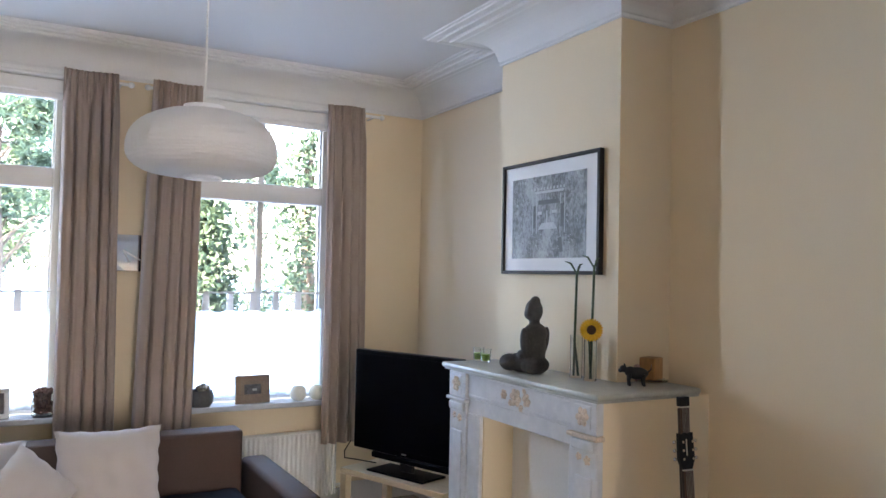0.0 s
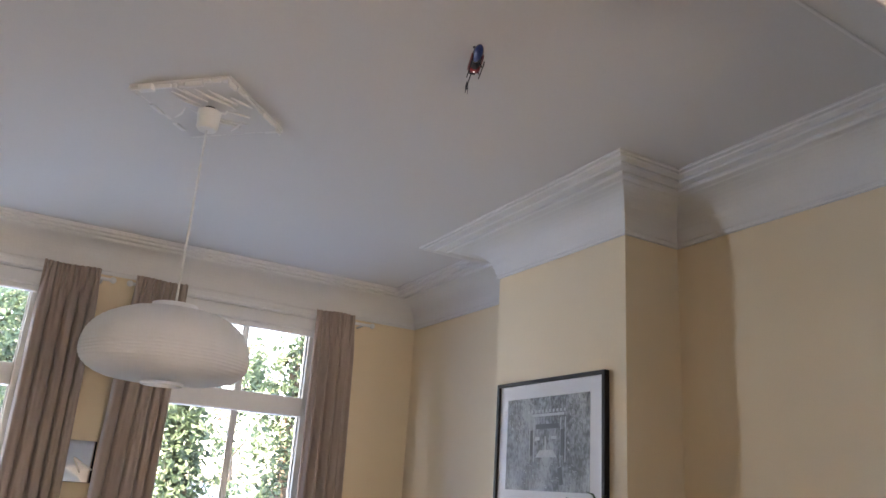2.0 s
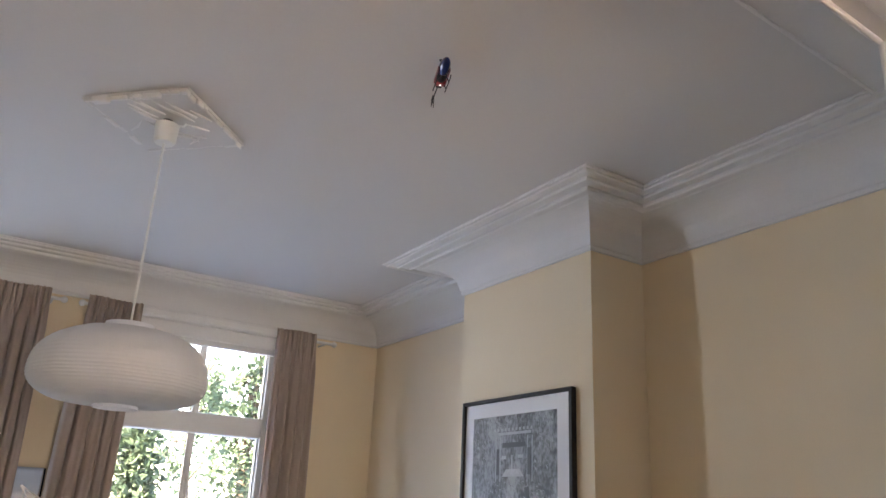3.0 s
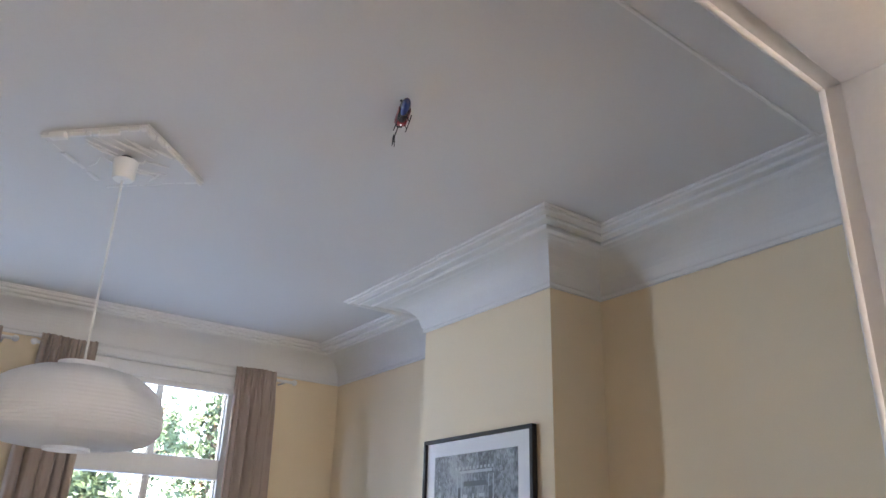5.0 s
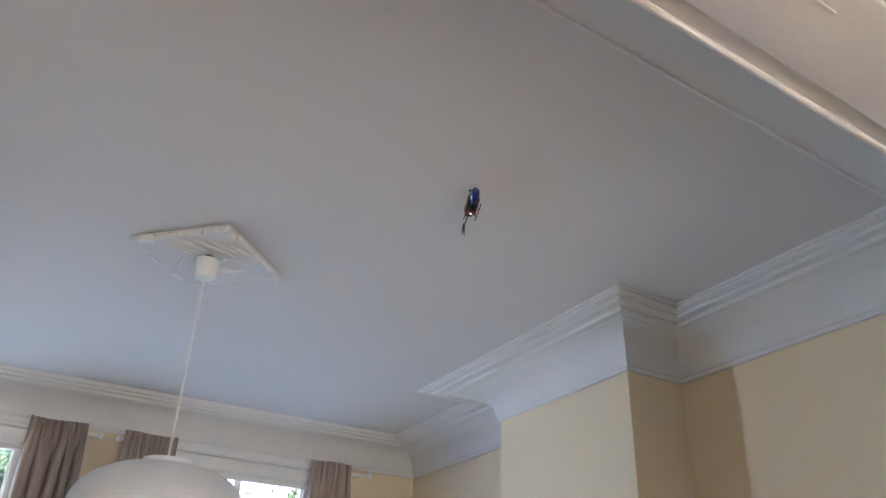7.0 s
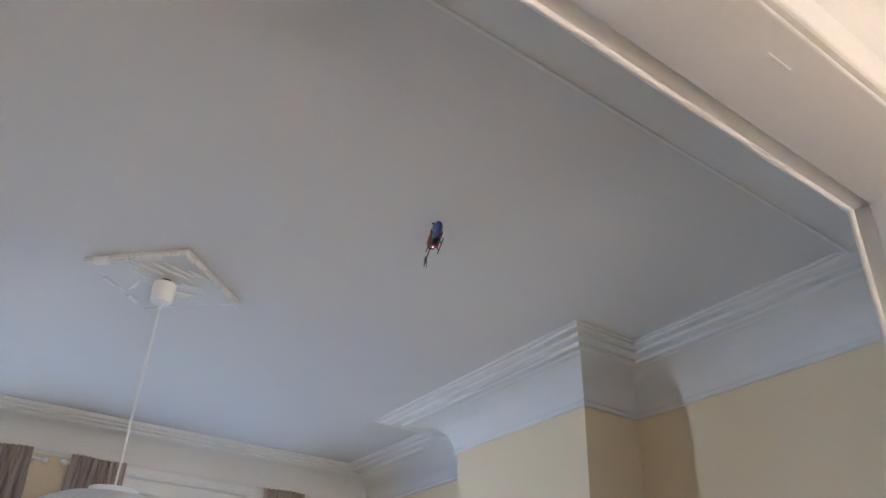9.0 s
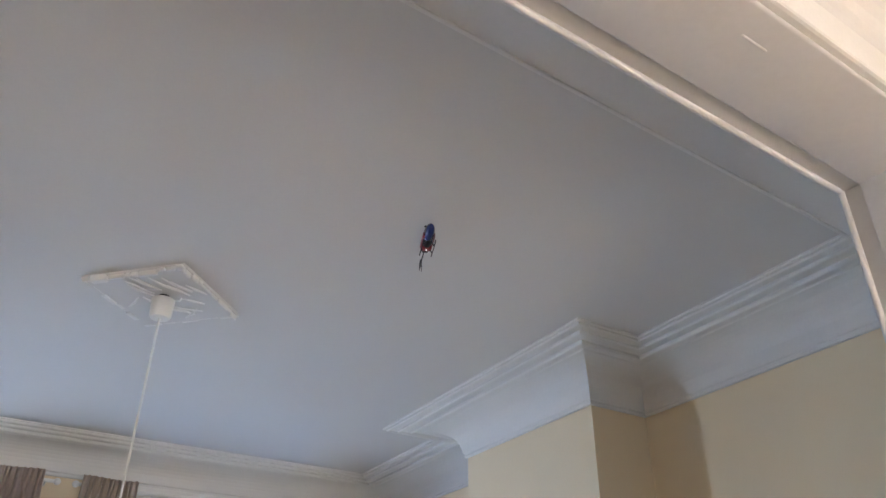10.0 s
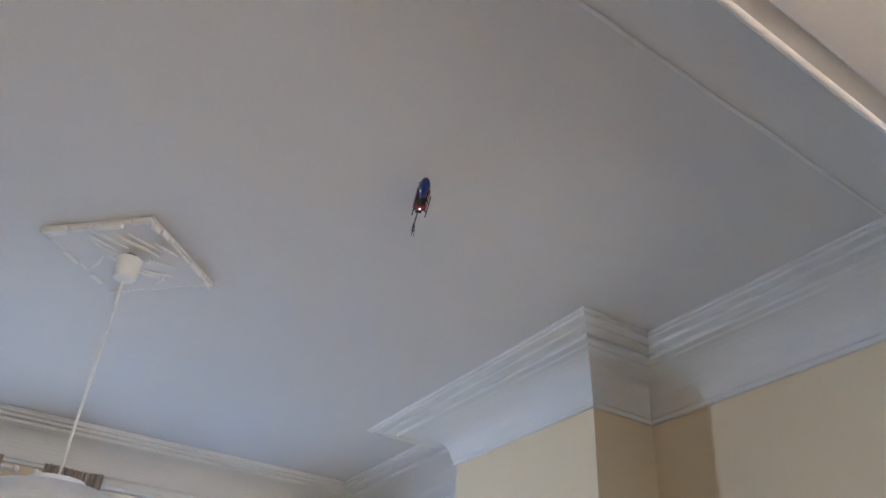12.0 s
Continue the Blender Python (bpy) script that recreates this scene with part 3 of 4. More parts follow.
art = boxes("print", INK, pic, (-0.0175, -0.0161, -hw + 0.11, hw - 0.09, -hh + 0.085, hh - 0.088))
for y0, y1, z0, z1, ink in ((-0.13, 0.12, 0.125, 0.137, PALEINK), (-0.09, 0.085, 0.065, 0.088, DARKINK), (-0.075, -0.035, 0.015, 0.030, PALEINK), (0.055, 0.09, 0.012, 0.028, PALEINK),
                            (0.004, 0.014, -0.04, 0.03, PALEINK), (-0.13, -0.105, -0.06, 0.06, DARKINK), (0.11, 0.13, -0.06, 0.06, DARKINK)):
    boxes("print_mark", ink, pic, (-0.0185, -0.0176, y0, y1, z0, z1))
rng = random.Random(12)
for ink, zones in ((PALEINK, ((0.17, 0.315, -0.02, 0.205, 75, 1.2), (-0.285, -0.15, -0.04, 0.205, 60, 1.2), (-0.28, 0.31, -0.21, -0.09, 70, 0.25))),
                   (DARKINK, ((0.17, 0.315, -0.1, 0.24, 60, 1.3), (-0.285, -0.15, -0.15, 0.235, 60, 1.3), (-0.14, 0.15, 0.16, 0.21, 40, 0.5), (-0.28, 0.31, -0.21, -0.09, 55, 0.4)))):
    bm = bmesh.new()
    for y0, y1, z0, z1, count, steep in zones:
        for _ in range(count):
            y, z, length, a = rng.uniform(y0, y1), rng.uniform(z0, z1), rng.uniform(0.008, 0.03), rng.gauss(steep, 0.35)
            d, n = Vector((0, math.cos(a), math.sin(a))) * length / 2, Vector((0, -math.sin(a), math.cos(a))) * rng.uniform(0.001, 0.0022)
            c = Vector((-0.0179, y, min(0.205, max(-0.205, z))))
            bm.faces.new([bm.verts.new(p) for p in (c - d, c - n, c + d, c + n)])
    tagged(part("print_strokes", bm, ink, pic), kind="stuff")
for k in range(11):
    y = -0.14 + 0.028 * k
    boxes("print_mark", PALEINK, pic, (-0.0185, -0.0176, y, y + 0.012, 0.143, 0.156))
for y in (0.10, 0.135, -0.105, -0.14):
    boxes("print_mark", PALEINK, pic, (-0.0184, -0.0176, y - 0.003, y + 0.003, -0.09, 0.115))
bm = bmesh.new()
for pts, in (([(-0.08, -0.068), (0.085, -0.068), (0.055, -0.035), (-0.05, -0.033)],),):
    a = [bm.verts.new((-0.0176, y, z)) for y, z in pts]
    b = [bm.verts.new((-0.0185, y, z)) for y, z in pts]
    bm.faces.new(a), bm.faces.new(b)
    for i in range(4):
        bm.faces.new((a[i], a[(i + 1) % 4], b[(i + 1) % 4], b[i]))
part("print_mark", bm, PALEINK, pic)
bm = bmesh.new()
tube(bm, [(-0.018, -0.115, -0.19), (-0.018, -0.10, -0.115)], [0.014, 0.017], 6)
bmesh.ops.scale(bm, vec=(0.06, 1, 1), space=pose(0.018, 0, 0), verts=bm.verts)
part("print_mark", bm, DARKINK, pic)

# ---- things on the mantelpiece ----
SHELF = 1.233
STONE = material("dark grey cast stone", (0.036, 0.033, 0.031), 0.65, vary=0.3, scale=14, fine=90, bump=0.3, tint=(0.075, 0.07, 0.066))
bm = bmesh.new()
for c, s, r in (((0, 0.035, 0.045), (0.09, 0.135, 0.046), (0, 0, 0)), ((0.05, 0.09, 0.045), (0.06, 0.09, 0.040), (0, 0, 35)), ((-0.05, 0.10, 0.045), (0.06, 0.09, 0.040), (0, 0, -35)),
                ((0, -0.05, 0.04), (0.088, 0.075, 0.045), (0, 0, 0)), ((0, -0.048, 0.125), (0.066, 0.060, 0.115), (-3, 0, 0)), ((0, -0.048, 0.185), (0.082, 0.054, 0.050), (0, 0, 0)),
                ((0.076, -0.045, 0.145), (0.023, 0.030, 0.072), (6, 12, 0)), ((-0.076, -0.045, 0.145), (0.023, 0.030, 0.072), (6, -12, 0)), ((0.056, 0.005, 0.088), (0.022, 0.058, 0.021), (-10, 0, 34)),
                ((-0.056, 0.005, 0.088), (0.022, 0.058, 0.021), (-10, 0, -34)), ((0, -0.042, 0.235), (0.030, 0.031, 0.04), (0, 0, 0)), ((0, -0.036, 0.290), (0.047, 0.055, 0.055), (0, 0, 0)), ((0, 0.004, 0.275), (0.030, 0.022, 0.028), (0, 0, 0)),
                ((0, -0.046, 0.336), (0.028, 0.029, 0.022), (0, 0, 0)), ((0, 0.016, 0.280), (0.008, 0.010, 0.012), (0, 0, 0)), ((0.048, -0.042, 0.288), (0.008, 0.012, 0.026), (0, 0, 0)), ((-0.048, -0.042, 0.288), (0.008, 0.012, 0.026), (0, 0, 0))):
    blob(bm, c, s, r, 20, 14)
statue = tagged(part("statue", bm, STONE), "dark grey stone seated figure on the mantelpiece", "statue")
statue.matrix_world = pose(2.305, 3.205, SHELF - 0.001, 0, 0, 12) @ Matrix.Diagonal((0.94, 0.85, 1.08, 1))
skin = statue.modifiers.new("one skin", "REMESH")
skin.mode, skin.voxel_size, skin.use_smooth_shade = "VOXEL", 0.004, True
soften = statue.modifiers.new("soften", "SMOOTH")
soften.factor, soften.iterations = 0.5, 4

CLEAR = clear_glass("clear glass", (0.95, 0.98, 0.96))
WATER = clear_glass("water", (0.9, 0.97, 0.93))
STALK = material("green bamboo cane", (0.05, 0.08, 0.028), 0.45, vary=0.35, scale=20, fine=80, bump=0.1)
PETAL = material("yellow petals", (0.85, 0.50, 0.02), 0.5, vary=0.15, scale=30, fine=90, bump=0.1, translucent=0.2)
SEED = material("dark brown flower heart", (0.09, 0.045, 0.015), 0.9, vary=0.4, scale=60, fine=200, bump=0.5)


def vase(x, y, stems, label, sunflower=False):
    t = thing("vase", label, "vase", (x, y, SHELF), group="glass vases")
    bm = bmesh.new()
    rings = lathe(bm, [(0.001, 0.0), (0.028, 0.0), (0.030, 0.004), (0.030, 0.205), (0.0275, 0.205), (0.0275, 0.012), (0.001, 0.011)], 28)
    part("glass", bm, CLEAR, t, smooth=True)
    for dx, dy, tx, ty, tz in stems:
        bm, n = bmesh.new(), 7
        pts, rad = [], []
        for i in range(n):
            f = i / (n - 1)
            p = Vector((dx + (tx - dx) * f, dy + (ty - dy) * f, 0.014 + (tz - 0.014) * f))
            for off, r in ((-0.004, 0.0058), (0, 0.0072), (0.004, 0.0058)):
                pts.append(p + Vector((0, 0, off if 0 < i < n - 1 else off * 0.5)))
                rad.append(r)
        tube(bm, pts, rad, 8)
        stalk = part("stalk", bm, STALK, t, "green bamboo cane", smooth=True)
        if tz > 0.4:
            for a, up, ln in ((0.3, 0.05, 0.05), (2.6, 0.06, 0.06), (4.4, 0.03, 0.045)):
                bm = bmesh.new()
                s = Vector((tx, ty, tz - 0.012))
                e = s + Vector((ln * math.cos(a), ln * math.sin(a), up))
                m = (s + e) / 2 + Vector((0, 0, 0.02))
                tube(bm, [s, m, e], [0.004, 0.005, 0.001], 6)
                part("shoot", bm, STALK, stalk, smooth=True)
    if sunflower:
        bm = bmesh.new()
        tube(bm, [(0.0, 0.0, 0.014), (-0.01, -0.02, 0.12), (-0.045, -0.058, 0.236)], 0.0042, 8)
        stem = part("stem", bm, STALK, t, smooth=True)
        face = pose(-0.053, -0.068, 0.243, 80, 0, -38)
        bm = bmesh.new()
        for k in range(26):
            a = 2 * math.pi * k / 26
            blob(bm, (0.036 * math.cos(a), 0.036 * math.sin(a), -0.003 + 0.004 * (k % 2)), (0.019, 0.0065, 0.0016), (0, 8, math.degrees(a)), 8, 6)
        bmesh.ops.transform(bm, matrix=face, verts=bm.verts)
        part("petals", bm, PETAL, stem, "bright yellow petals", smooth=True)
        bm = bmesh.new()
        blob(bm, (0, 0, 0.001), (0.023, 0.023, 0.008))
        bmesh.ops.transform(bm, matrix=face, verts=bm.verts)
        part("flower_heart", bm, SEED, stem, "dark brown heart", smooth=True)


vase(2.415, 2.965, ((-0.008, 0.01, -0.04, -0.045, 0.512), (0.006, -0.008, -0.006, 0.012, 0.19)), "slim clear glass vase with a tall bamboo cane")
vase(2.405, 2.85, ((0.008, 0.008, -0.03, -0.055, 0.54), (-0.004, -0.01, -0.012, -0.004, 0.21)), "slim clear glass vase with bamboo and a sunflower", True)

LIME = material("lime green wax", (0.28, 0.42, 0.04), 0.5, vary=0.2, scale=30, fine=80, bump=0.05)
for x, y in ((2.35, 3.755), (2.345, 3.672)):
    t = thing("tealight_glass", "small clear glass with lime green wax", "candle glass", (x, y, SHELF), group="candle glasses")
    bm = bmesh.new()
    lathe(bm, [(0.001, 0.0), (0.026, 0.0), (0.032, 0.075), (0.0295, 0.075), (0.024, 0.008), (0.001, 0.007)], 24)
    part("glass", bm, CLEAR, t, smooth=True)
    bm = bmesh.new()
    capped(bm, lathe(bm, [(0.022, 0.009), (0.0265, 0.045)], 20))
    part("candle", bm, LIME, t, smooth=True)

COAT = material("black figurine glaze", (0.012, 0.011, 0.011), 0.45, vary=0.3, bump=0.1)
t = thing("animal_figurine", "small black four-legged animal figurine", "figurine", (2.50, 2.64, SHELF), -35)
t.matrix_world = t.matrix_world @ Matrix.Diagonal((1.18, 1.3, 1.2, 1))
bm = bmesh.new()
blob(bm, (0.0, 0, 0.047), (0.044, 0.018, 0.023))
blob(bm, (-0.025, 0, 0.052), (0.022, 0.017, 0.02))
blob(bm, (-0.050, 0, 0.062), (0.016, 0.011, 0.013), (0, 25, 0))
blob(bm, (-0.062, 0, 0.056), (0.009, 0.008, 0.008))
for s in (-1, 1):
    tube(bm, [(-0.046, s * 0.008, 0.072), (-0.047, s * 0.014, 0.082)], [0.004, 0.001], 6)
    for x in (-0.028, 0.026):
        tube(bm, [(x, s * 0.010, 0.045), (x - 0.003, s * 0.011, 0.02), (x, s * 0.011, 0.0)], [0.009, 0.0055, 0.006], 8)
tube(bm, [(0.040, 0, 0.052), (0.052, 0, 0.062), (0.054, 0, 0.08)], [0.004, 0.003, 0.002], 6)
part("body", bm, COAT, t, smooth=True)
AMBER = material("amber brown wood block", (0.42, 0.20, 0.06), 0.5, vary=0.3, scale=15, fine=60, stretch=(1, 1, 0.3), bump=0.1)
t = thing("candle_block", "amber brown square candle block on a glass dish", "candle", (2.66, 2.715, SHELF), 20)
bm = bmesh.new()
capped(bm, lathe(bm, [(0.055, 0.0), (0.078, 0.006), (0.08, 0.012), (0.05, 0.010)], 28))
part("dish", bm, CLEAR, t, smooth=True)
boxes("block", AMBER, t, (-0.045, 0.045, -0.04, 0.04, 0.0125, 0.115), bevel=0.006)
RED = material("red and white glaze", (0.55, 0.06, 0.04), 0.4, vary=0.3, scale=90, fine=120, bump=0, tint=(0.75, 0.6, 0.55))
t = thing("ornament", "tiny red and white ornament behind the animal figurine", "ornament", (2.60, 2.745, SHELF))
bm = bmesh.new()
blob(bm, (0, 0, 0.03), (0.018, 0.018, 0.03))
blob(bm, (0, 0, 0.066), (0.016, 0.016, 0.016))
part("body", bm, RED, t, smooth=True)

# ---- guitars leaning beside the mantelpiece ----
MAHOGANY = material("dark mahogany", (0.045, 0.018, 0.011), 0.35, vary=0.35, scale=8, fine=60, stretch=(1, 1, 0.2), bump=0.05, coat=0.4)
FRETWOOD = material("brown fingerboard", (0.10, 0.045, 0.025), 0.45, vary=0.25, scale=12, fine=70, stretch=(1, 1, 0.2), bump=0.05)
CHROME = material("chrome", (0.75, 0.75, 0.76), 0.15, metal=1.0, vary=0.05, bump=0)
STEEL = material("steel strings", (0.55, 0.55, 0.55), 0.3, metal=1.0, vary=0.1, bump=0)
BRASS = material("dull brass", (0.22, 0.15, 0.08), 0.5, metal=1.0, vary=0.2, bump=0)
IVORY = material("ivory plastic", (0.72, 0.68, 0.58), 0.4, vary=0.1, bump=0.02)


def guitar(at, turn, lean, top, head, label):
    t = thing("guitar", label, "guitar", at, group="guitars")
    t.matrix_world = pose(*at, lean, 0, turn)
    bm, n = bmesh.new(), 40
    rims = []
    for y in (-0.04, -0.034, 0.034, 0.04):
        k = 0.97 if abs(y) > 0.037 else 1.0
        ring = []
        for i in range(n):
            a = 2 * math.pi * i / n
            z = math.sin(a)
            w = 0.155 + 0.02 * -z - 0.045 * math.exp(-((z - 0.15) / 0.28) ** 2)
            ring.append(bm.verts.new((k * w * math.cos(a) * 1.05, y, 0.20 + 0.20 * k * z)))
        rims.append(ring)
    for a, b in zip(rims, rims[1:]):
        for i in range(n):
            bm.faces.new((a[i], a[(i + 1) % n], b[(i + 1) % n], b[i]))
    capped(bm, rims)
    part("body", bm, MAHOGANY, t, smooth=True)
    bm = bmesh.new()
    box(bm, -0.024, 0.024, -0.055, -0.036, 0.36, top, bevel=0.007, segments=3)
    neck = part("neck", bm, MAHOGANY, t, smooth=True)
    boxes("fingerboard", FRETWOOD, neck, (-0.0235, 0.0235, -0.0605, -0.0553, 0.30, top), bevel=0.001)
    for k in range(14):
        z = top - 0.05 - 0.035 * k * (0.97 ** k) 
        if z > 0.32:
            boxes("fret", BRASS, neck, (-0.0235, 0.0235, -0.0612, -0.0606, z, z + 0.0012))
    boxes("nut", IVORY, neck, (-0.0245, 0.0245, -0.0635, -0.05, top + 0.0005, top + 0.0055))
    for k in range(6):
        x = -0.018 + 0.0072 * k
        bm = bmesh.new()
        tube(bm, [(x, -0.0645, 0.12), (x, -0.0645, top + 0.006)], 0.0005, 5)
        part("string", bm, STEEL, t)
    if head:
        bm = bmesh.new()
        pts = [(-0.024, 0.006), (0.024, 0.006), (0.040, 0.045), (0.036, 0.15), (0.012, 0.142), (0.0, 0.150), (-0.012, 0.142), (-0.036, 0.15), (-0.040, 0.045)]
        a = [bm.verts.new((x, -0.056, top + z)) for x, z in pts]
        b = [bm.verts.new((x, -0.040, top + z)) for x, z in pts]
        bm.faces.new(a), bm.faces.new(b)
        for i in range(len(pts)):
            bm.faces.new((a[i], a[(i + 1) % len(pts)], b[(i + 1) % len(pts)], b[i]))
        headstock = part("headstock", bm, BLACK, t, "black headstock with chrome tuners")
        for s in (-1, 1):
            for k in range(3):
                bm = bmesh.new()
                z = top + 0.048 + 0.034 * k
                tube(bm, [(s * 0.024, -0.066, z), (s * 0.024, -0.05, z)], 0.0055, 10)
                tube(bm, [(s * 0.036, -0.048, z), (s * 0.050, -0.048, z)], 0.0025, 8)
                blob(bm, (s * 0.056, -0.048, z), (0.009, 0.004, 0.0075), u=10, v=8)
                part("tuner", bm, CHROME, headstock, smooth=True)
        boxes("inlay", IVORY, headstock, (-0.003, 0.003, -0.0572, -0.0562, top + 0.06, top + 0.125))
    else:
        boxes("neck_end", BLACK, t, (-0.026, 0.026, -0.062, -0.036, top + 0.006, top + 0.045), bevel=0.004)


guitar((2.435, 2.235, 0.0), -5, -6.0, 0.942, True, "dark guitar with black headstock leaning beside the mantelpiece")
guitar((2.50, 2.345, 0.0), -3, -3.4, 1.178, False, "dark wooden guitar with long neck leaning beside the mantelpiece")

# ---- television on its table ----
SCREEN = material("black glossy screen", (0.002, 0.002, 0.003), 0.3, vary=0.1, bump=0)
SCREEN.node_tree.nodes["Principled BSDF"].inputs["Specular IOR Level"].default_value = 0.04
BIRCH = material("pale birch veneer", (0.55, 0.42, 0.28), 0.45, vary=0.15, scale=5, fine=50, stretch=(0.2, 1, 1), bump=0.05)
table = thing("tv_table", "low pale birch television table in the corner", "tv table", (2.235, 4.34, 0), -69.4)
boxes("tabletop", BIRCH, table, (-0.40, 0.46, -0.23, 0.2, 0.445, 0.48), bevel=0.004)
boxes("lower_shelf", BIRCH, table, (-0.355, 0.415, -0.20, 0.19, 0.15, 0.172), bevel=0.003)
for x in (-0.40, 0.41):
    for y in (-0.23, 0.15):
        boxes("leg", BIRCH, table, (x, x + 0.05, y, y + 0.05, 0, 0.4445), bevel=0.003)
tv = thing("television", "black flat screen television switched off on a birch table", "television", (2.165, 4.285, 0.48), -69.4)
boxes("casing", SCREEN, tv, (-0.46, 0.42, -0.005, 0.06, 0.105, 0.742), bevel=0.008)
boxes("speaker_bar", SCREEN, tv, (-0.30, 0.40, -0.003, 0.05, 0.062, 0.1045), bevel=0.012)
boxes("screen", SCREEN, tv, (-0.435, 0.395, -0.0085, -0.0052, 0.145, 0.717), bevel=0.001)
boxes("stand_neck", BLACK, tv, (-0.06, 0.04, 0.015, 0.045, 0.012, 0.0615), bevel=0.004)
boxes("stand_foot", SCREEN, tv, (-0.25, 0.22, -0.09, 0.13, 0.0, 0.0118), bevel=0.005)
boxes("badge", STEEL, tv, (-0.03, 0.01, -0.0075, -0.0052, 0.120, 0.128))
cable = thing("cable", "black cable hanging behind the television table", "cable", (0, 0, 0))
bm = bmesh.new()
tube(bm, [(1.985, 4.73, 0.62), (1.955, 4.76, 0.55), (1.965, 4.78, 0.50), (2.03, 4.77, 0.487), (2.12, 4.62, 0.486)], 0.004, 8)
part("wire", bm, BLACK, cable, smooth=True)
player = thing("media_player", "dark media box on the television table's lower shelf", "media player", (2.20, 4.36, 0.172), -69.4)
boxes("case", BLACK, player, (-0.3, 0.1, -0.15, 0.1, 0, 0.06), bevel=0.004)
boxes("front_panel", SCREEN, player, (-0.29, 0.09, -0.154, -0.1505, 0.008, 0.052))

# ---- radiator ----
ENAMEL = material("white radiator enamel", (0.80, 0.79, 0.76), 0.35, vary=0.03, scale=4, fine=60, bump=0.03)
rad = thing("radiator", "white panel radiator with vertical flutes under the window", "radiator", (0.95, NORTH - 0.085, 0.12))
bm, n = bmesh.new(), 34
width = 1.15
for y, depth in ((-0.045, 0.008), (0.03, 0.008)):
    front, back = [], []
    for i in range(n * 4 + 1):
        x = width * i / (n * 4)
        y1 = y - depth * (1 if i % 4 in (1, 2) else 0)
        front.append((bm.verts.new((x, y1, 0.0)), bm.verts.new((x, y1, 0.03)), bm.verts.new((x, y1, 0.43)), bm.verts.new((x, y1 + 0.006, 0.445))))
    for a, b in zip(front, front[1:]):
        for k in range(3):
            bm.faces.new((a[k], b[k], b[k + 1], a[k + 1]))
part("panel", bm, ENAMEL, rad)
boxes("top_grille", ENAMEL, rad, (0, width, -0.05, 0.045, 0.4455, 0.452), bevel=0.002)
for x in (0, width + 0.0005):
    boxes("side_cover", ENAMEL, rad, (x - 0.006, x, -0.055, 0.045, 0.0, 0.45), bevel=0.002)
bm = bmesh.new()
tube(bm, [(width + 0.002, 0, 0.03), (width + 0.05, 0, 0.03)], 0.010, 10)
tube(bm, [(width + 0.05, 0, 0.04), (width + 0.05, 0, -0.12)], 0.008, 10)
part("valve", bm, CHROME, rad, smooth=True)
for x in (0.2, 0.95):
    boxes("wall_bracket", ENAMEL, rad, (x, x + 0.03, 0.0455, 0.084, 0.05, 0.40))

# ---- sofa and cushions ----
LEATHER = material("brown suede sofa cover", (0.085, 0.045, 0.032), 0.7, vary=0.15, scale=4, fine=120, bump=0.15)
NAVY = material("dark navy throw", (0.018, 0.022, 0.045), 0.9, vary=0.3, scale=10, fine=200, bump=0.4)
LINEN = material("off-white cushion cotton", (0.62, 0.56, 0.535), 0.9, vary=0.06, scale=6, fine=300, bump=0.2, sheen=0.2)
sofa = thing("sofa", "brown suede sofa with straight back and padded arms", "sofa", (0.1, 4.45, 0))
boxes("base", LEATHER, sofa, (-1.4, 1.19, -0.62, 0.42, 0.08, 0.27), bevel=0.02)
boxes("backrest", LEATHER, sofa, (-1.4, 1.165, 0.23, 0.42, 0.272, 0.755), bevel=0.018)
for x in (-0.68, 0.24):
    bm = bmesh.new()
    box(bm, x - 0.455, x + 0.455, -0.60, 0.225, 0.272, 0.41, bevel=0.04, segments=4)
    part("seat_cushion", bm, LEATHER, sofa, smooth=True)
for x0, x1 in ((1.17, 1.36), (-1.60, -1.402)):
    bm = bmesh.new()
    box(bm, x0 + 0.022, x1, -0.64, 0.40, 0.08, 0.562, bevel=0.035, segments=4)
    part("armrest", bm, LEATHER, sofa, smooth=True)
for x in (-1.5, 1.1):
    for y in (-0.55, 0.35):
        boxes("leg", BLACKWOOD, sofa, (x, x + 0.05, y, y + 0.05, 0, 0.082))


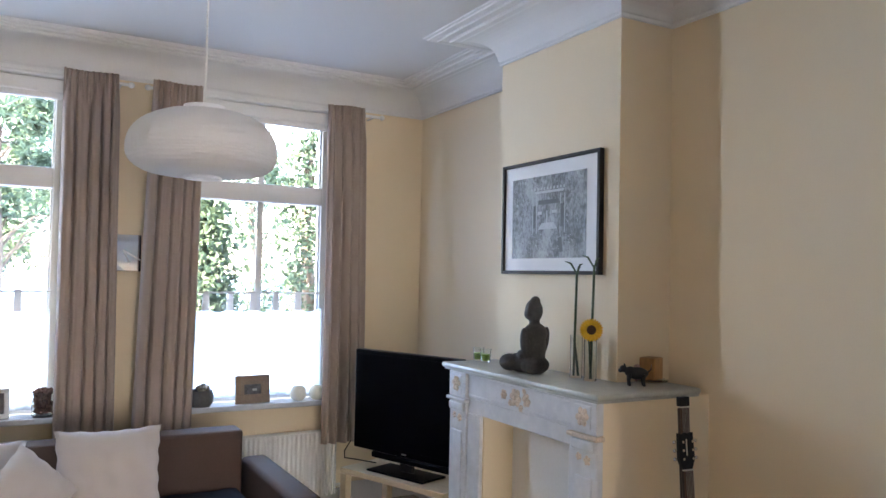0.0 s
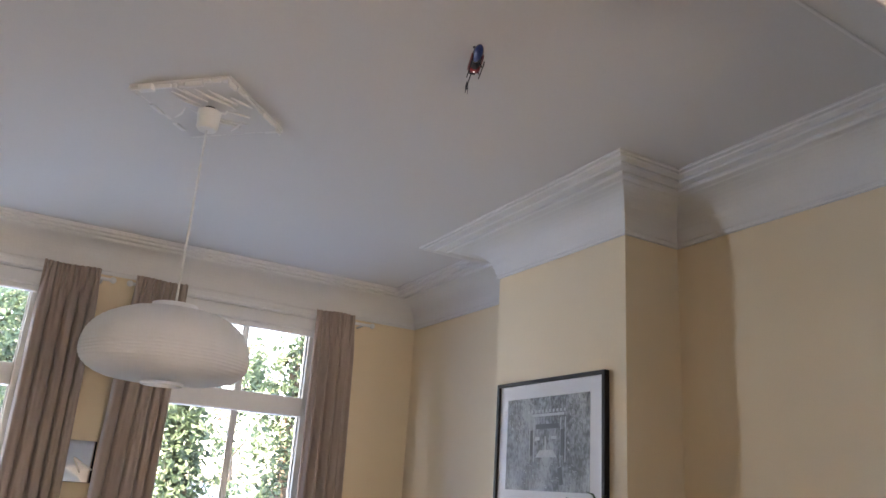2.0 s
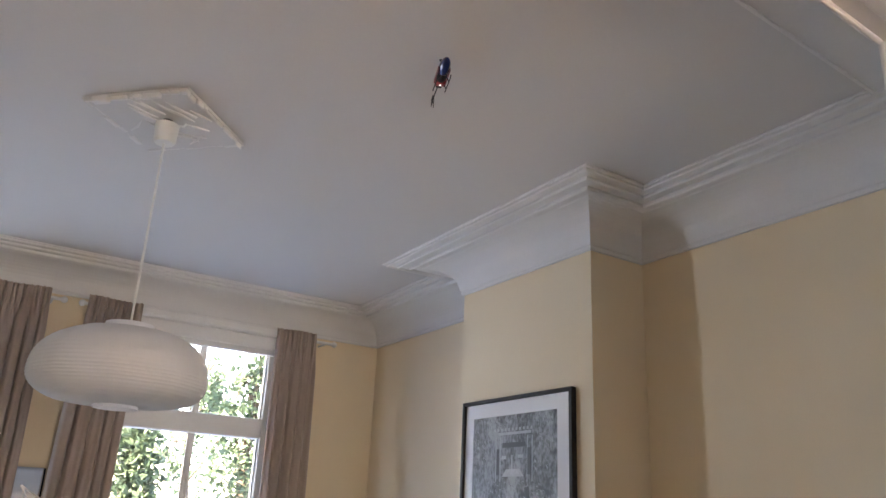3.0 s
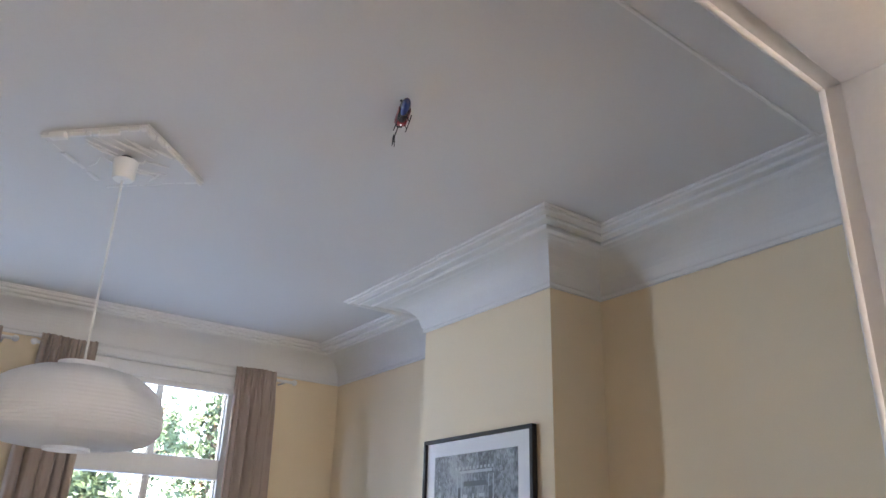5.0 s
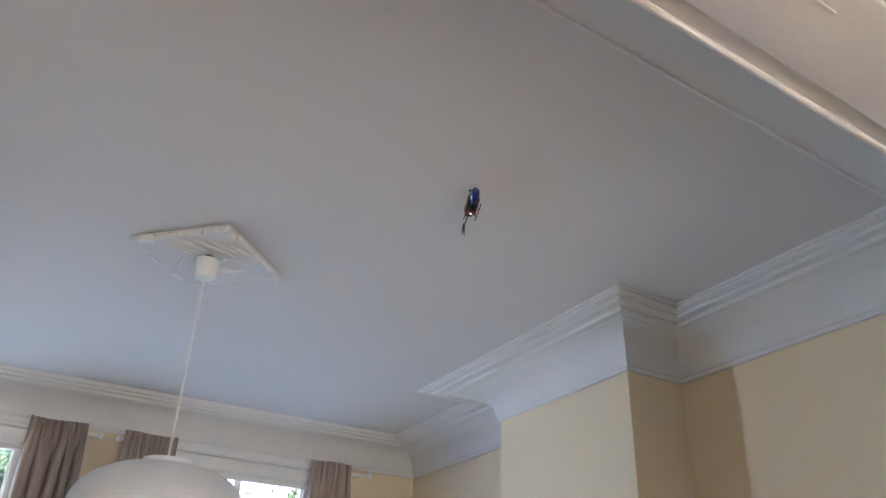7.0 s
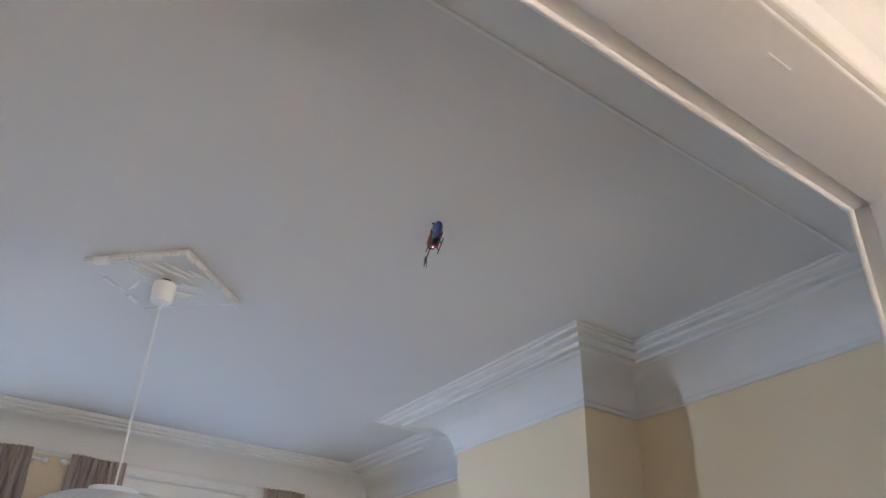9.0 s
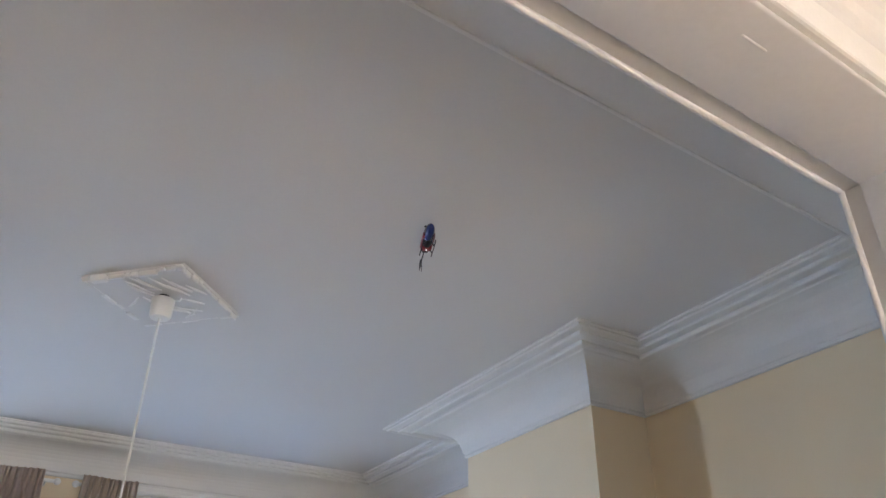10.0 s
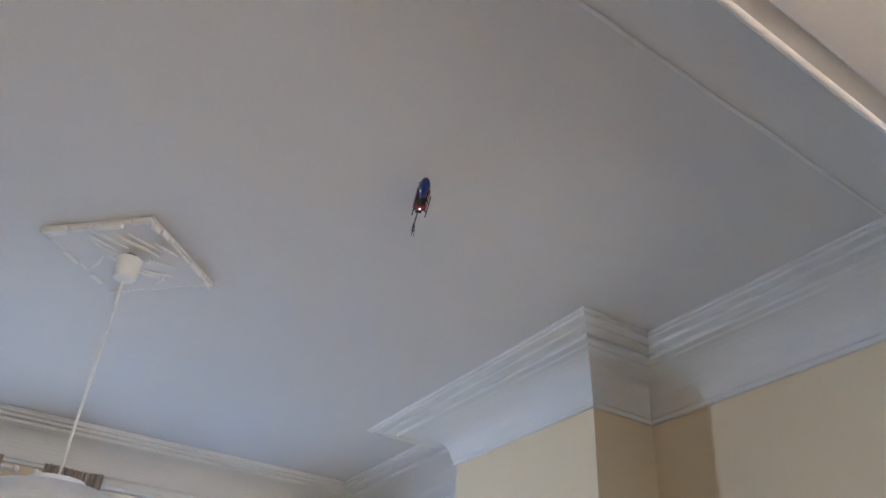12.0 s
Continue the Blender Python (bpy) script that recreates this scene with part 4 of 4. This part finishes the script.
def cushion(at, turn, tip, roll, size, seed, label):
    rng = random.Random(seed)
    bm, n, grid = bmesh.new(), 28, {}
    for side in (1, -1):
        for i in range(n + 1):
            for j in range(n + 1):
                u, v = 2 * i / n - 1, 2 * j / n - 1
                puff = max(0.0, (1 - u ** 2) * (1 - v ** 2)) ** 0.42
                pull = 1 - 0.07 * (1 - u * u) * abs(v) ** 3
                pull2 = 1 - 0.07 * (1 - v * v) * abs(u) ** 3
                edge = max(abs(u), abs(v))
                wrinkle = 0.007 * math.sin(14 * (u if abs(v) > abs(u) else v) + seed) * max(0, edge - 0.55) + 0.006 * math.sin(9 * u + 4 * v + seed) * (u * u + v * v) * 0.5 + 0.004 * noise.noise((3 * u, 3 * v, seed))
                if (i in (0, n) or j in (0, n)) and side < 0:
                    grid[side, i, j] = grid[1, i, j]
                else:
                    grid[side, i, j] = bm.verts.new((size / 2 * u * (pull2 + 0.014 * math.sin(17 * v + seed) * abs(u) ** 6), side * (0.125 * puff + 2.6 * wrinkle * puff), size / 2 * v * (pull + 0.010 * math.sin(15 * u + seed) * abs(v) ** 6)))
        for i in range(n):
            for j in range(n):
                bm.faces.new((grid[side, i, j], grid[side, i + 1, j], grid[side, i + 1, j + 1], grid[side, i, j + 1]))
    ob = tagged(part("cushion", bm, LINEN, smooth=True), label, "cushion", "sofa cushions")
    ob.matrix_world = pose(*at, tip, roll, turn)


cushion((0.50, 4.46, 0.60), 0, -14, 0, 0.53, 3, "large off-white square cushion leaning on the sofa back")
cushion((0.11, 4.24, 0.605), 6, -28, 45, 0.37, 5, "small off-white cushion propped on its corner")
cushion((-0.10, 4.50, 0.62), -4, -14, 0, 0.42, 9, "off-white cushion leaning on the sofa back")
throw = thing("throw_blanket", "dark navy throw spread over the sofa seat", "throw", (0.98, 4.3, 0.412))
bm, n, m = bmesh.new(), 24, 20
grid = [[bm.verts.new((-0.27 + 0.5 * i / n, -0.35 + 0.66 * j / m, 0.004 + 0.009 * (1 + noise.noise((5 * i / n, 5 * j / m, 2))))) for j in range(m + 1)] for i in range(n + 1)]
for i in range(n):
    for j in range(m):
        bm.faces.new((grid[i][j], grid[i + 1][j], grid[i + 1][j + 1], grid[i][j + 1]))
cloth = part("cloth", bm, NAVY, throw, smooth=True)
thick = cloth.modifiers.new("thickness", "SOLIDIFY")
thick.thickness = 0.006

# ---- things on the window sills ----
WALNUT = material("brown photo frame wood", (0.25, 0.18, 0.135), 0.5, vary=0.25, scale=10, fine=70, bump=0.1)
PHOTO = material("dark photograph", (0.03, 0.035, 0.045), 0.3, vary=0.6, scale=25, fine=60, bump=0, tint=(0.16, 0.16, 0.18))


def photo_frame(at, turn, tip, w, h, border, mat, label):
    t = thing("photo_frame", label, "photo frame", at)
    t.matrix_world = pose(*at, tip, 0, turn)
    boxes("frame", mat, t, (-w / 2, w / 2, -0.012, 0.008, 0, border), (-w / 2, w / 2, -0.012, 0.008, h - border, h), (-w / 2, -w / 2 + border, -0.012, 0.008, border, h - border), (w / 2 - border, w / 2, -0.012, 0.008, border, h - border), bevel=0.003)
    boxes("photograph", PHOTO, t, (-w / 2 + border, w / 2 - border, -0.004, 0.004, border, h - border))
    boxes("strut", mat, t, (-0.015, 0.015, 0.008, 0.03, 0.0, h * 0.6))
    return t


f = photo_frame((1.495, 5.335, SILL_Z), 4, -6, 0.245, 0.192, 0.062, WALNUT, "brown wooden photo frame with thin pegs on top")
for k in range(5):
    bm = bmesh.new()
    x = -0.10 + 0.05 * k
    tube(bm, [(x, -0.002, 0.19), (x, -0.002, 0.226)], 0.0022, 6)
    part("peg", bm, IVORY, f)
boxes("white_mark", PALEINK, f, (0.0, 0.03, -0.0052, -0.0042, 0.085, 0.10))
photo_frame((-0.06, 5.33, SILL_Z), 6, -14, 0.17, 0.18, 0.028, GLOSS, "white photo frame tilted back on the sill")
CERAMIC = material("cream glazed ceramic", (0.74, 0.70, 0.58), 0.35, vary=0.08, scale=10, fine=60, bump=0.05)
for x, r, ht in ((1.825, 0.058, 0.1), (1.965, 0.055, 0.098)):
    bm = bmesh.new()
    prof = [(0.55, 0.0), (0.8, 0.1), (0.98, 0.35), (1.0, 0.55), (0.9, 0.82), (0.62, 1.0), (0.55, 0.97), (0.8, 0.8), (0.85, 0.5), (0.3, 0.12)]
    capped(bm, lathe(bm, [(a * r, b * ht) for a, b in prof], 28))
    ob = tagged(part("candle_holder", bm, CERAMIC, smooth=True), "round cream ceramic candle holder on the sill", "candle holder", "round candle holders")
    ob.matrix_world = pose(x, 5.345, SILL_Z)
SLATE = material("grey slate pot", (0.085, 0.09, 0.105), 0.6, vary=0.3, scale=12, fine=60, bump=0.3)
SHELLS = material("pale shells and dark stones", (0.05, 0.04, 0.035), 0.6, vary=0.3, scale=14, fine=30, bump=0.2, tint=(0.62, 0.57, 0.5), per="island")
bowl = thing("bowl", "dark grey pot filled with pale shells on the sill", "bowl", (1.145, 5.34, SILL_Z))
bm = bmesh.new()
capped(bm, lathe(bm, [(0.062, 0.0), (0.082, 0.03), (0.086, 0.07), (0.072, 0.11), (0.062, 0.108), (0.06, 0.08)], 26))
part("pot", bm, SLATE, bowl, smooth=True)
rng, bm = random.Random(4), bmesh.new()
for k in range(16):
    a, r = rng.uniform(0, 6.28), rng.uniform(0, 0.05)
    blob(bm, (r * math.cos(a), r * math.sin(a), 0.11 + rng.uniform(0, 0.025)), [rng.uniform(0.012, 0.024) for _ in range(3)], (rng.uniform(0, 90), 0, rng.uniform(0, 180)), 8, 6)
tagged(part("filling", bm, SHELLS, bowl, "pale shells and dark stones", smooth=True), kind="stuff")
EBONY = material("matt black ceramic", (0.010, 0.010, 0.013), 0.45, vary=0.3, scale=12, fine=60, bump=0.05)
bm = bmesh.new()
capped(bm, lathe(bm, [(0.055, 0.0), (0.078, 0.03), (0.092, 0.10), (0.090, 0.17), (0.070, 0.235), (0.036, 0.275), (0.026, 0.30), (0.027, 0.335), (0.034, 0.345), (0.028, 0.345), (0.02, 0.30)], 32))
ob = tagged(part("vase", bm, EBONY, smooth=True), "tall round-bellied matt black vase on the sill", "vase")
ob.matrix_world = pose(-0.265, 5.345, SILL_Z) @ Matrix.Diagonal((1.05, 1.05, 0.87, 1))
pot = thing("glass_pot", "clear glass pot with dried brown petals on the sill", "glass pot", (0.20, 5.34, SILL_Z))
bm = bmesh.new()
lathe(bm, [(0.001, 0.0), (0.055, 0.0), (0.06, 0.005), (0.062, 0.15), (0.058, 0.15), (0.056, 0.012), (0.001, 0.011)], 26)
part("glass", bm, CLEAR, pot, smooth=True)
DRIED = material("dried petals", (0.07, 0.03, 0.02), 0.8, vary=0.4, scale=20, fine=60, bump=0.3, tint=(0.36, 0.2, 0.15), per="island")
rng, bm = random.Random(6), bmesh.new()
for k in range(230):
    a, r = rng.uniform(0, 6.28), 0.050 * math.sqrt(rng.random())
    blob(bm, (r * math.cos(a), r * math.sin(a), rng.uniform(0.03, 0.165)), (0.017, 0.012, 0.006), (rng.uniform(0, 180), rng.uniform(0, 180), 0), 7, 5)
tagged(part("petals", bm, DRIED, pot, "dried brown petals"), kind="stuff")

# ---- square mirror clock between the windows ----
MIRROR = material("mirror glass", (0.85, 0.86, 0.86), 0.05, metal=1.0, vary=0.01, bump=0)
CLOCK_HAND = material("white clock hand enamel", (0.88, 0.88, 0.86), 0.4, vary=0.02, bump=0)
clock = thing("wall_clock", "square mirror-faced wall clock with white hands and black sides", "wall clock", (0.652, NORTH - 0.016, 1.815))
clock.matrix_world = pose(0.652, NORTH - 0.016, 1.815, -7, 0, 0)
boxes("backing", BLACK, clock, (-0.083, 0.087, -0.026, -0.001, -0.118, 0.118), bevel=0.002)
boxes("clock_face", MIRROR, clock, (-0.083, 0.078, -0.030, -0.0265, -0.118, 0.118), bevel=0.001, label="mirrored glass face")
for tip_x, tip_z, half_width, lift in ((0.084, -0.048, 0.006, 0.0345), (0.018, -0.068, 0.0065, 0.0365)):
    start, tip = Vector((-0.018, 0.0, 0.012)), Vector((tip_x, 0.0, tip_z))
    along = (tip - start).normalized()
    across = Vector((-along.z, 0, along.x)) * half_width
    bm = bmesh.new()
    low, high = [], []
    for p in (start - along * 0.008 - across, tip - across * 0.7, tip + across * 0.7, start - along * 0.008 + across):
        low.append(bm.verts.new(p + Vector((0, -lift, 0))))
        high.append(bm.verts.new(p + Vector((0, -lift - 0.0012, 0))))
    bm.faces.new(low), bm.faces.new(high)
    for i in range(4):
        bm.faces.new((low[i], low[(i + 1) % 4], high[(i + 1) % 4], high[i]))
    part("clock_hand", bm, CLOCK_HAND, clock, "white hand")
bm = bmesh.new()
tube(bm, [(-0.018, -0.0295, 0.012), (-0.018, -0.039, 0.012)], 0.005, 12)
part("spindle", bm, CLOCK_HAND, clock, smooth=True)

# ---- toy helicopter against the ceiling ----
BLUE = material("blue toy canopy", (0.012, 0.03, 0.16), 0.25, vary=0.2, scale=30, fine=80, bump=0, coat=0.5)
CRIMSON = material("red toy plastic", (0.22, 0.014, 0.022), 0.35, vary=0.15, scale=30, fine=80, bump=0)
heli = thing("toy_helicopter", "small blue and red toy helicopter hovering against the ceiling", "toy helicopter", (1.274, 2.14, 3.09), -22)
heli.matrix_world = heli.matrix_world @ Matrix.Diagonal((0.81, 1.14, 0.88, 1))
bm = bmesh.new()
blob(bm, (0, -0.035, 0.012), (0.022, 0.045, 0.024), u=20, v=14)
part("canopy", bm, BLUE, heli, smooth=True)
bm = bmesh.new()
blob(bm, (0, 0.0, 0.010), (0.021, 0.036, 0.026), u=20, v=14)
part("cabin", bm, BLACK, heli, "black cabin shell", smooth=True)
bm = bmesh.new()
box(bm, -0.022, 0.022, 0.010, 0.030, -0.018, 0.006, bevel=0.006, segments=3)
box(bm, -0.024, -0.0212, -0.04, 0.03, -0.006, 0.012, bevel=0.001)
box(bm, 0.0212, 0.024, -0.04, 0.03, -0.006, 0.012, bevel=0.001)
part("belly", bm, CRIMSON, heli, "red belly and side trim")
bm = bmesh.new()
box(bm, -0.012, 0.012, 0.02, 0.05, -0.008, 0.02, bevel=0.003)
part("motor_frame", bm, BLACK, heli)
for s in (-1, 1):
    bm = bmesh.new()
    tube(bm, [(s * 0.024, -0.05, -0.026), (s * 0.024, -0.04, -0.032), (s * 0.024, 0.035, -0.032)], 0.0022, 6)
    for y in (-0.022, 0.018):
        tube(bm, [(s * 0.012, y, -0.01), (s * 0.024, y, -0.032)], 0.0018, 6)
    part("skid", bm, BLACK, heli)
bm = bmesh.new()
tube(bm, [(0, 0.045, 0.01), (0, 0.155, 0.014)], 0.0026, 8)
boom = part("tail_boom", bm, BLACK, heli)
bm = bmesh.new()
box(bm, -0.0012, 0.0012, 0.142, 0.168, 0.0, 0.034, bevel=0.0005)
part("tail_fin", bm, BLACK, boom)
bm = bmesh.new()
box(bm, 0.006, 0.008, 0.152, 0.158, -0.012, 0.036, bevel=0.0008)
tube(bm, [(0, 0.155, 0.013), (0.009, 0.155, 0.013)], 0.002, 6)
part("tail_rotor", bm, BLACK, boom)
bm = bmesh.new()
tube(bm, [(0, 0.0, 0.03), (0, 0.0, 0.068)], 0.002, 8)
blob(bm, (0, 0, 0.062), (0.006, 0.006, 0.004))
mast = part("mast", bm, BLACK, heli)
for a, z in ((52, 0.058), (232, 0.058)):
    bm = bmesh.new()
    box(bm, 0.006, 0.022, -0.005, 0.005, z, z + 0.0012, bevel=0.0004)
    bmesh.ops.rotate(bm, cent=(0, 0, 0), matrix=Matrix.Rotation(radians(a), 3, "Z"), verts=bm.verts)
    part("rotor_blade", bm, BLACK, mast)
GLOW = bpy.data.materials.new("white diode")
GLOW.use_nodes = True
GLOW.node_tree.nodes["Principled BSDF"].inputs["Emission Color"].default_value = (0.8, 0.9, 1, 1)
GLOW.node_tree.nodes["Principled BSDF"].inputs["Emission Strength"].default_value = 0.3
bm = bmesh.new()
blob(bm, (0, 0.018, -0.019), (0.0028, 0.0028, 0.0022), u=10, v=8)
part("diode", bm, GLOW, heli, "small white light")


# ---- outside ----
tagged(boxes("ground", PAVING, None, (-400, 400, -400, 400, -0.5, -0.45)), "paved ground outside the house, blued to tint the bounced light", "ground", kind="structure")

# pale slab added out of view, bouncing sunlight into the back room
tagged(boxes("terrace", BOUNCE_SLAB, None, (-9, 9, -16, SOUTH - 0.31, -0.45, -0.12)), "unseen pale slab added behind the house to bounce light indoors", "terrace", kind="structure")


def tree(x, y, height, spread, low, leaves, seed, label, leaf=1.0):
    """Trunk, limbs and a ragged crown of leaves hung in clusters along them."""
    rng = random.Random(seed)
    t = thing("tree", label, "tree", (x, y, -0.45), group="street trees")
    bm = bmesh.new()
    tube(bm, [(0, 0, 0), (0.06, 0.03, height * 0.3), (-0.05, 0.08, height * 0.6), (0.04, 0, height * 0.95)], [0.16, 0.12, 0.08, 0.02], 10)
    tips = []
    for k in range(16):
        z0 = height * rng.uniform(0.22, 0.85)
        a, reach = rng.uniform(0, 6.28), spread * rng.uniform(0.45, 1.0)
        end = Vector((reach * math.cos(a), reach * math.sin(a), min(height, max(low, z0 + rng.uniform(-0.8, 0.9)))))
        start = Vector((0, 0.04, z0))
        mid = (start + end) / 2 + Vector((0, 0, 0.35))
        tube(bm, [start, mid, end], [0.05, 0.03, 0.008], 6)
        tips += [start.lerp(end, f) + Vector((0, 0, 0.3 * (1 - abs(2 * f - 1)))) for f in (0.35, 0.5, 0.65, 0.8, 0.9, 1.0)]
    part("trunk", bm, BARK, t, smooth=True)
    verts, faces = [], []
    clumps = [(rng.choice(tips), rng.uniform(0.10, 0.12 + 0.24 * min(spread, 1.6))) for _ in range(110)]
    clumps = [(c + Vector((rng.gauss(0, 0.14 * spread), rng.gauss(0, 0.14 * spread), rng.gauss(-0.1, 0.3))), r) for c, r in clumps]
    for _ in range(leaves):
        c, r = rng.choice(clumps)
        p = c + Vector((rng.gauss(0, r), rng.gauss(0, r), rng.gauss(0, r * 1.3))) * 0.6
        if p.z < low:
            continue
        u = Vector((rng.gauss(0, 1), rng.gauss(0, 1), rng.gauss(-0.4, 0.7))).normalized()
        v = u.cross(Vector((rng.gauss(0, 1), rng.gauss(0, 1), rng.gauss(0, 1)))).normalized()
        size = leaf * rng.uniform(0.035, 0.075)
        n = len(verts)
        fold = u.cross(v) * size * 0.25
        verts += [p - u * size, p + v * size * 0.55 + fold, p + u * size * 1.1, p - v * size * 0.55 + fold]
        faces += [(n, n + 1, n + 2), (n, n + 2, n + 3)]
    data = bpy.data.meshes.new("crown")
    data.from_pydata(verts, [], faces)
    data.materials.append(LEAF)
    crown = new("crown", data)
    crown.parent = t


tree(-0.5, 24.0, 8.2, 2.6, 3.6, 12000, 31, "broad leafy green tree in sunlight outside the window", 1.9)
tree(-1.2, 30.0, 7.2, 3.0, 0.4, 9000, 30, "green tree with low branches further off", 2.2)
tree(2.2, 10.4, 4.5, 0.42, 0.2, 6500, 32, "slender dense green tree with hanging branches")
tree(4.05, 11.6, 5.0, 0.55, 1.2, 2600, 33, "airy green tree with hanging branches")
tree(5.4, 20.0, 6.6, 1.1, 0.8, 2200, 35, "tall airy green tree further off", 1.5)
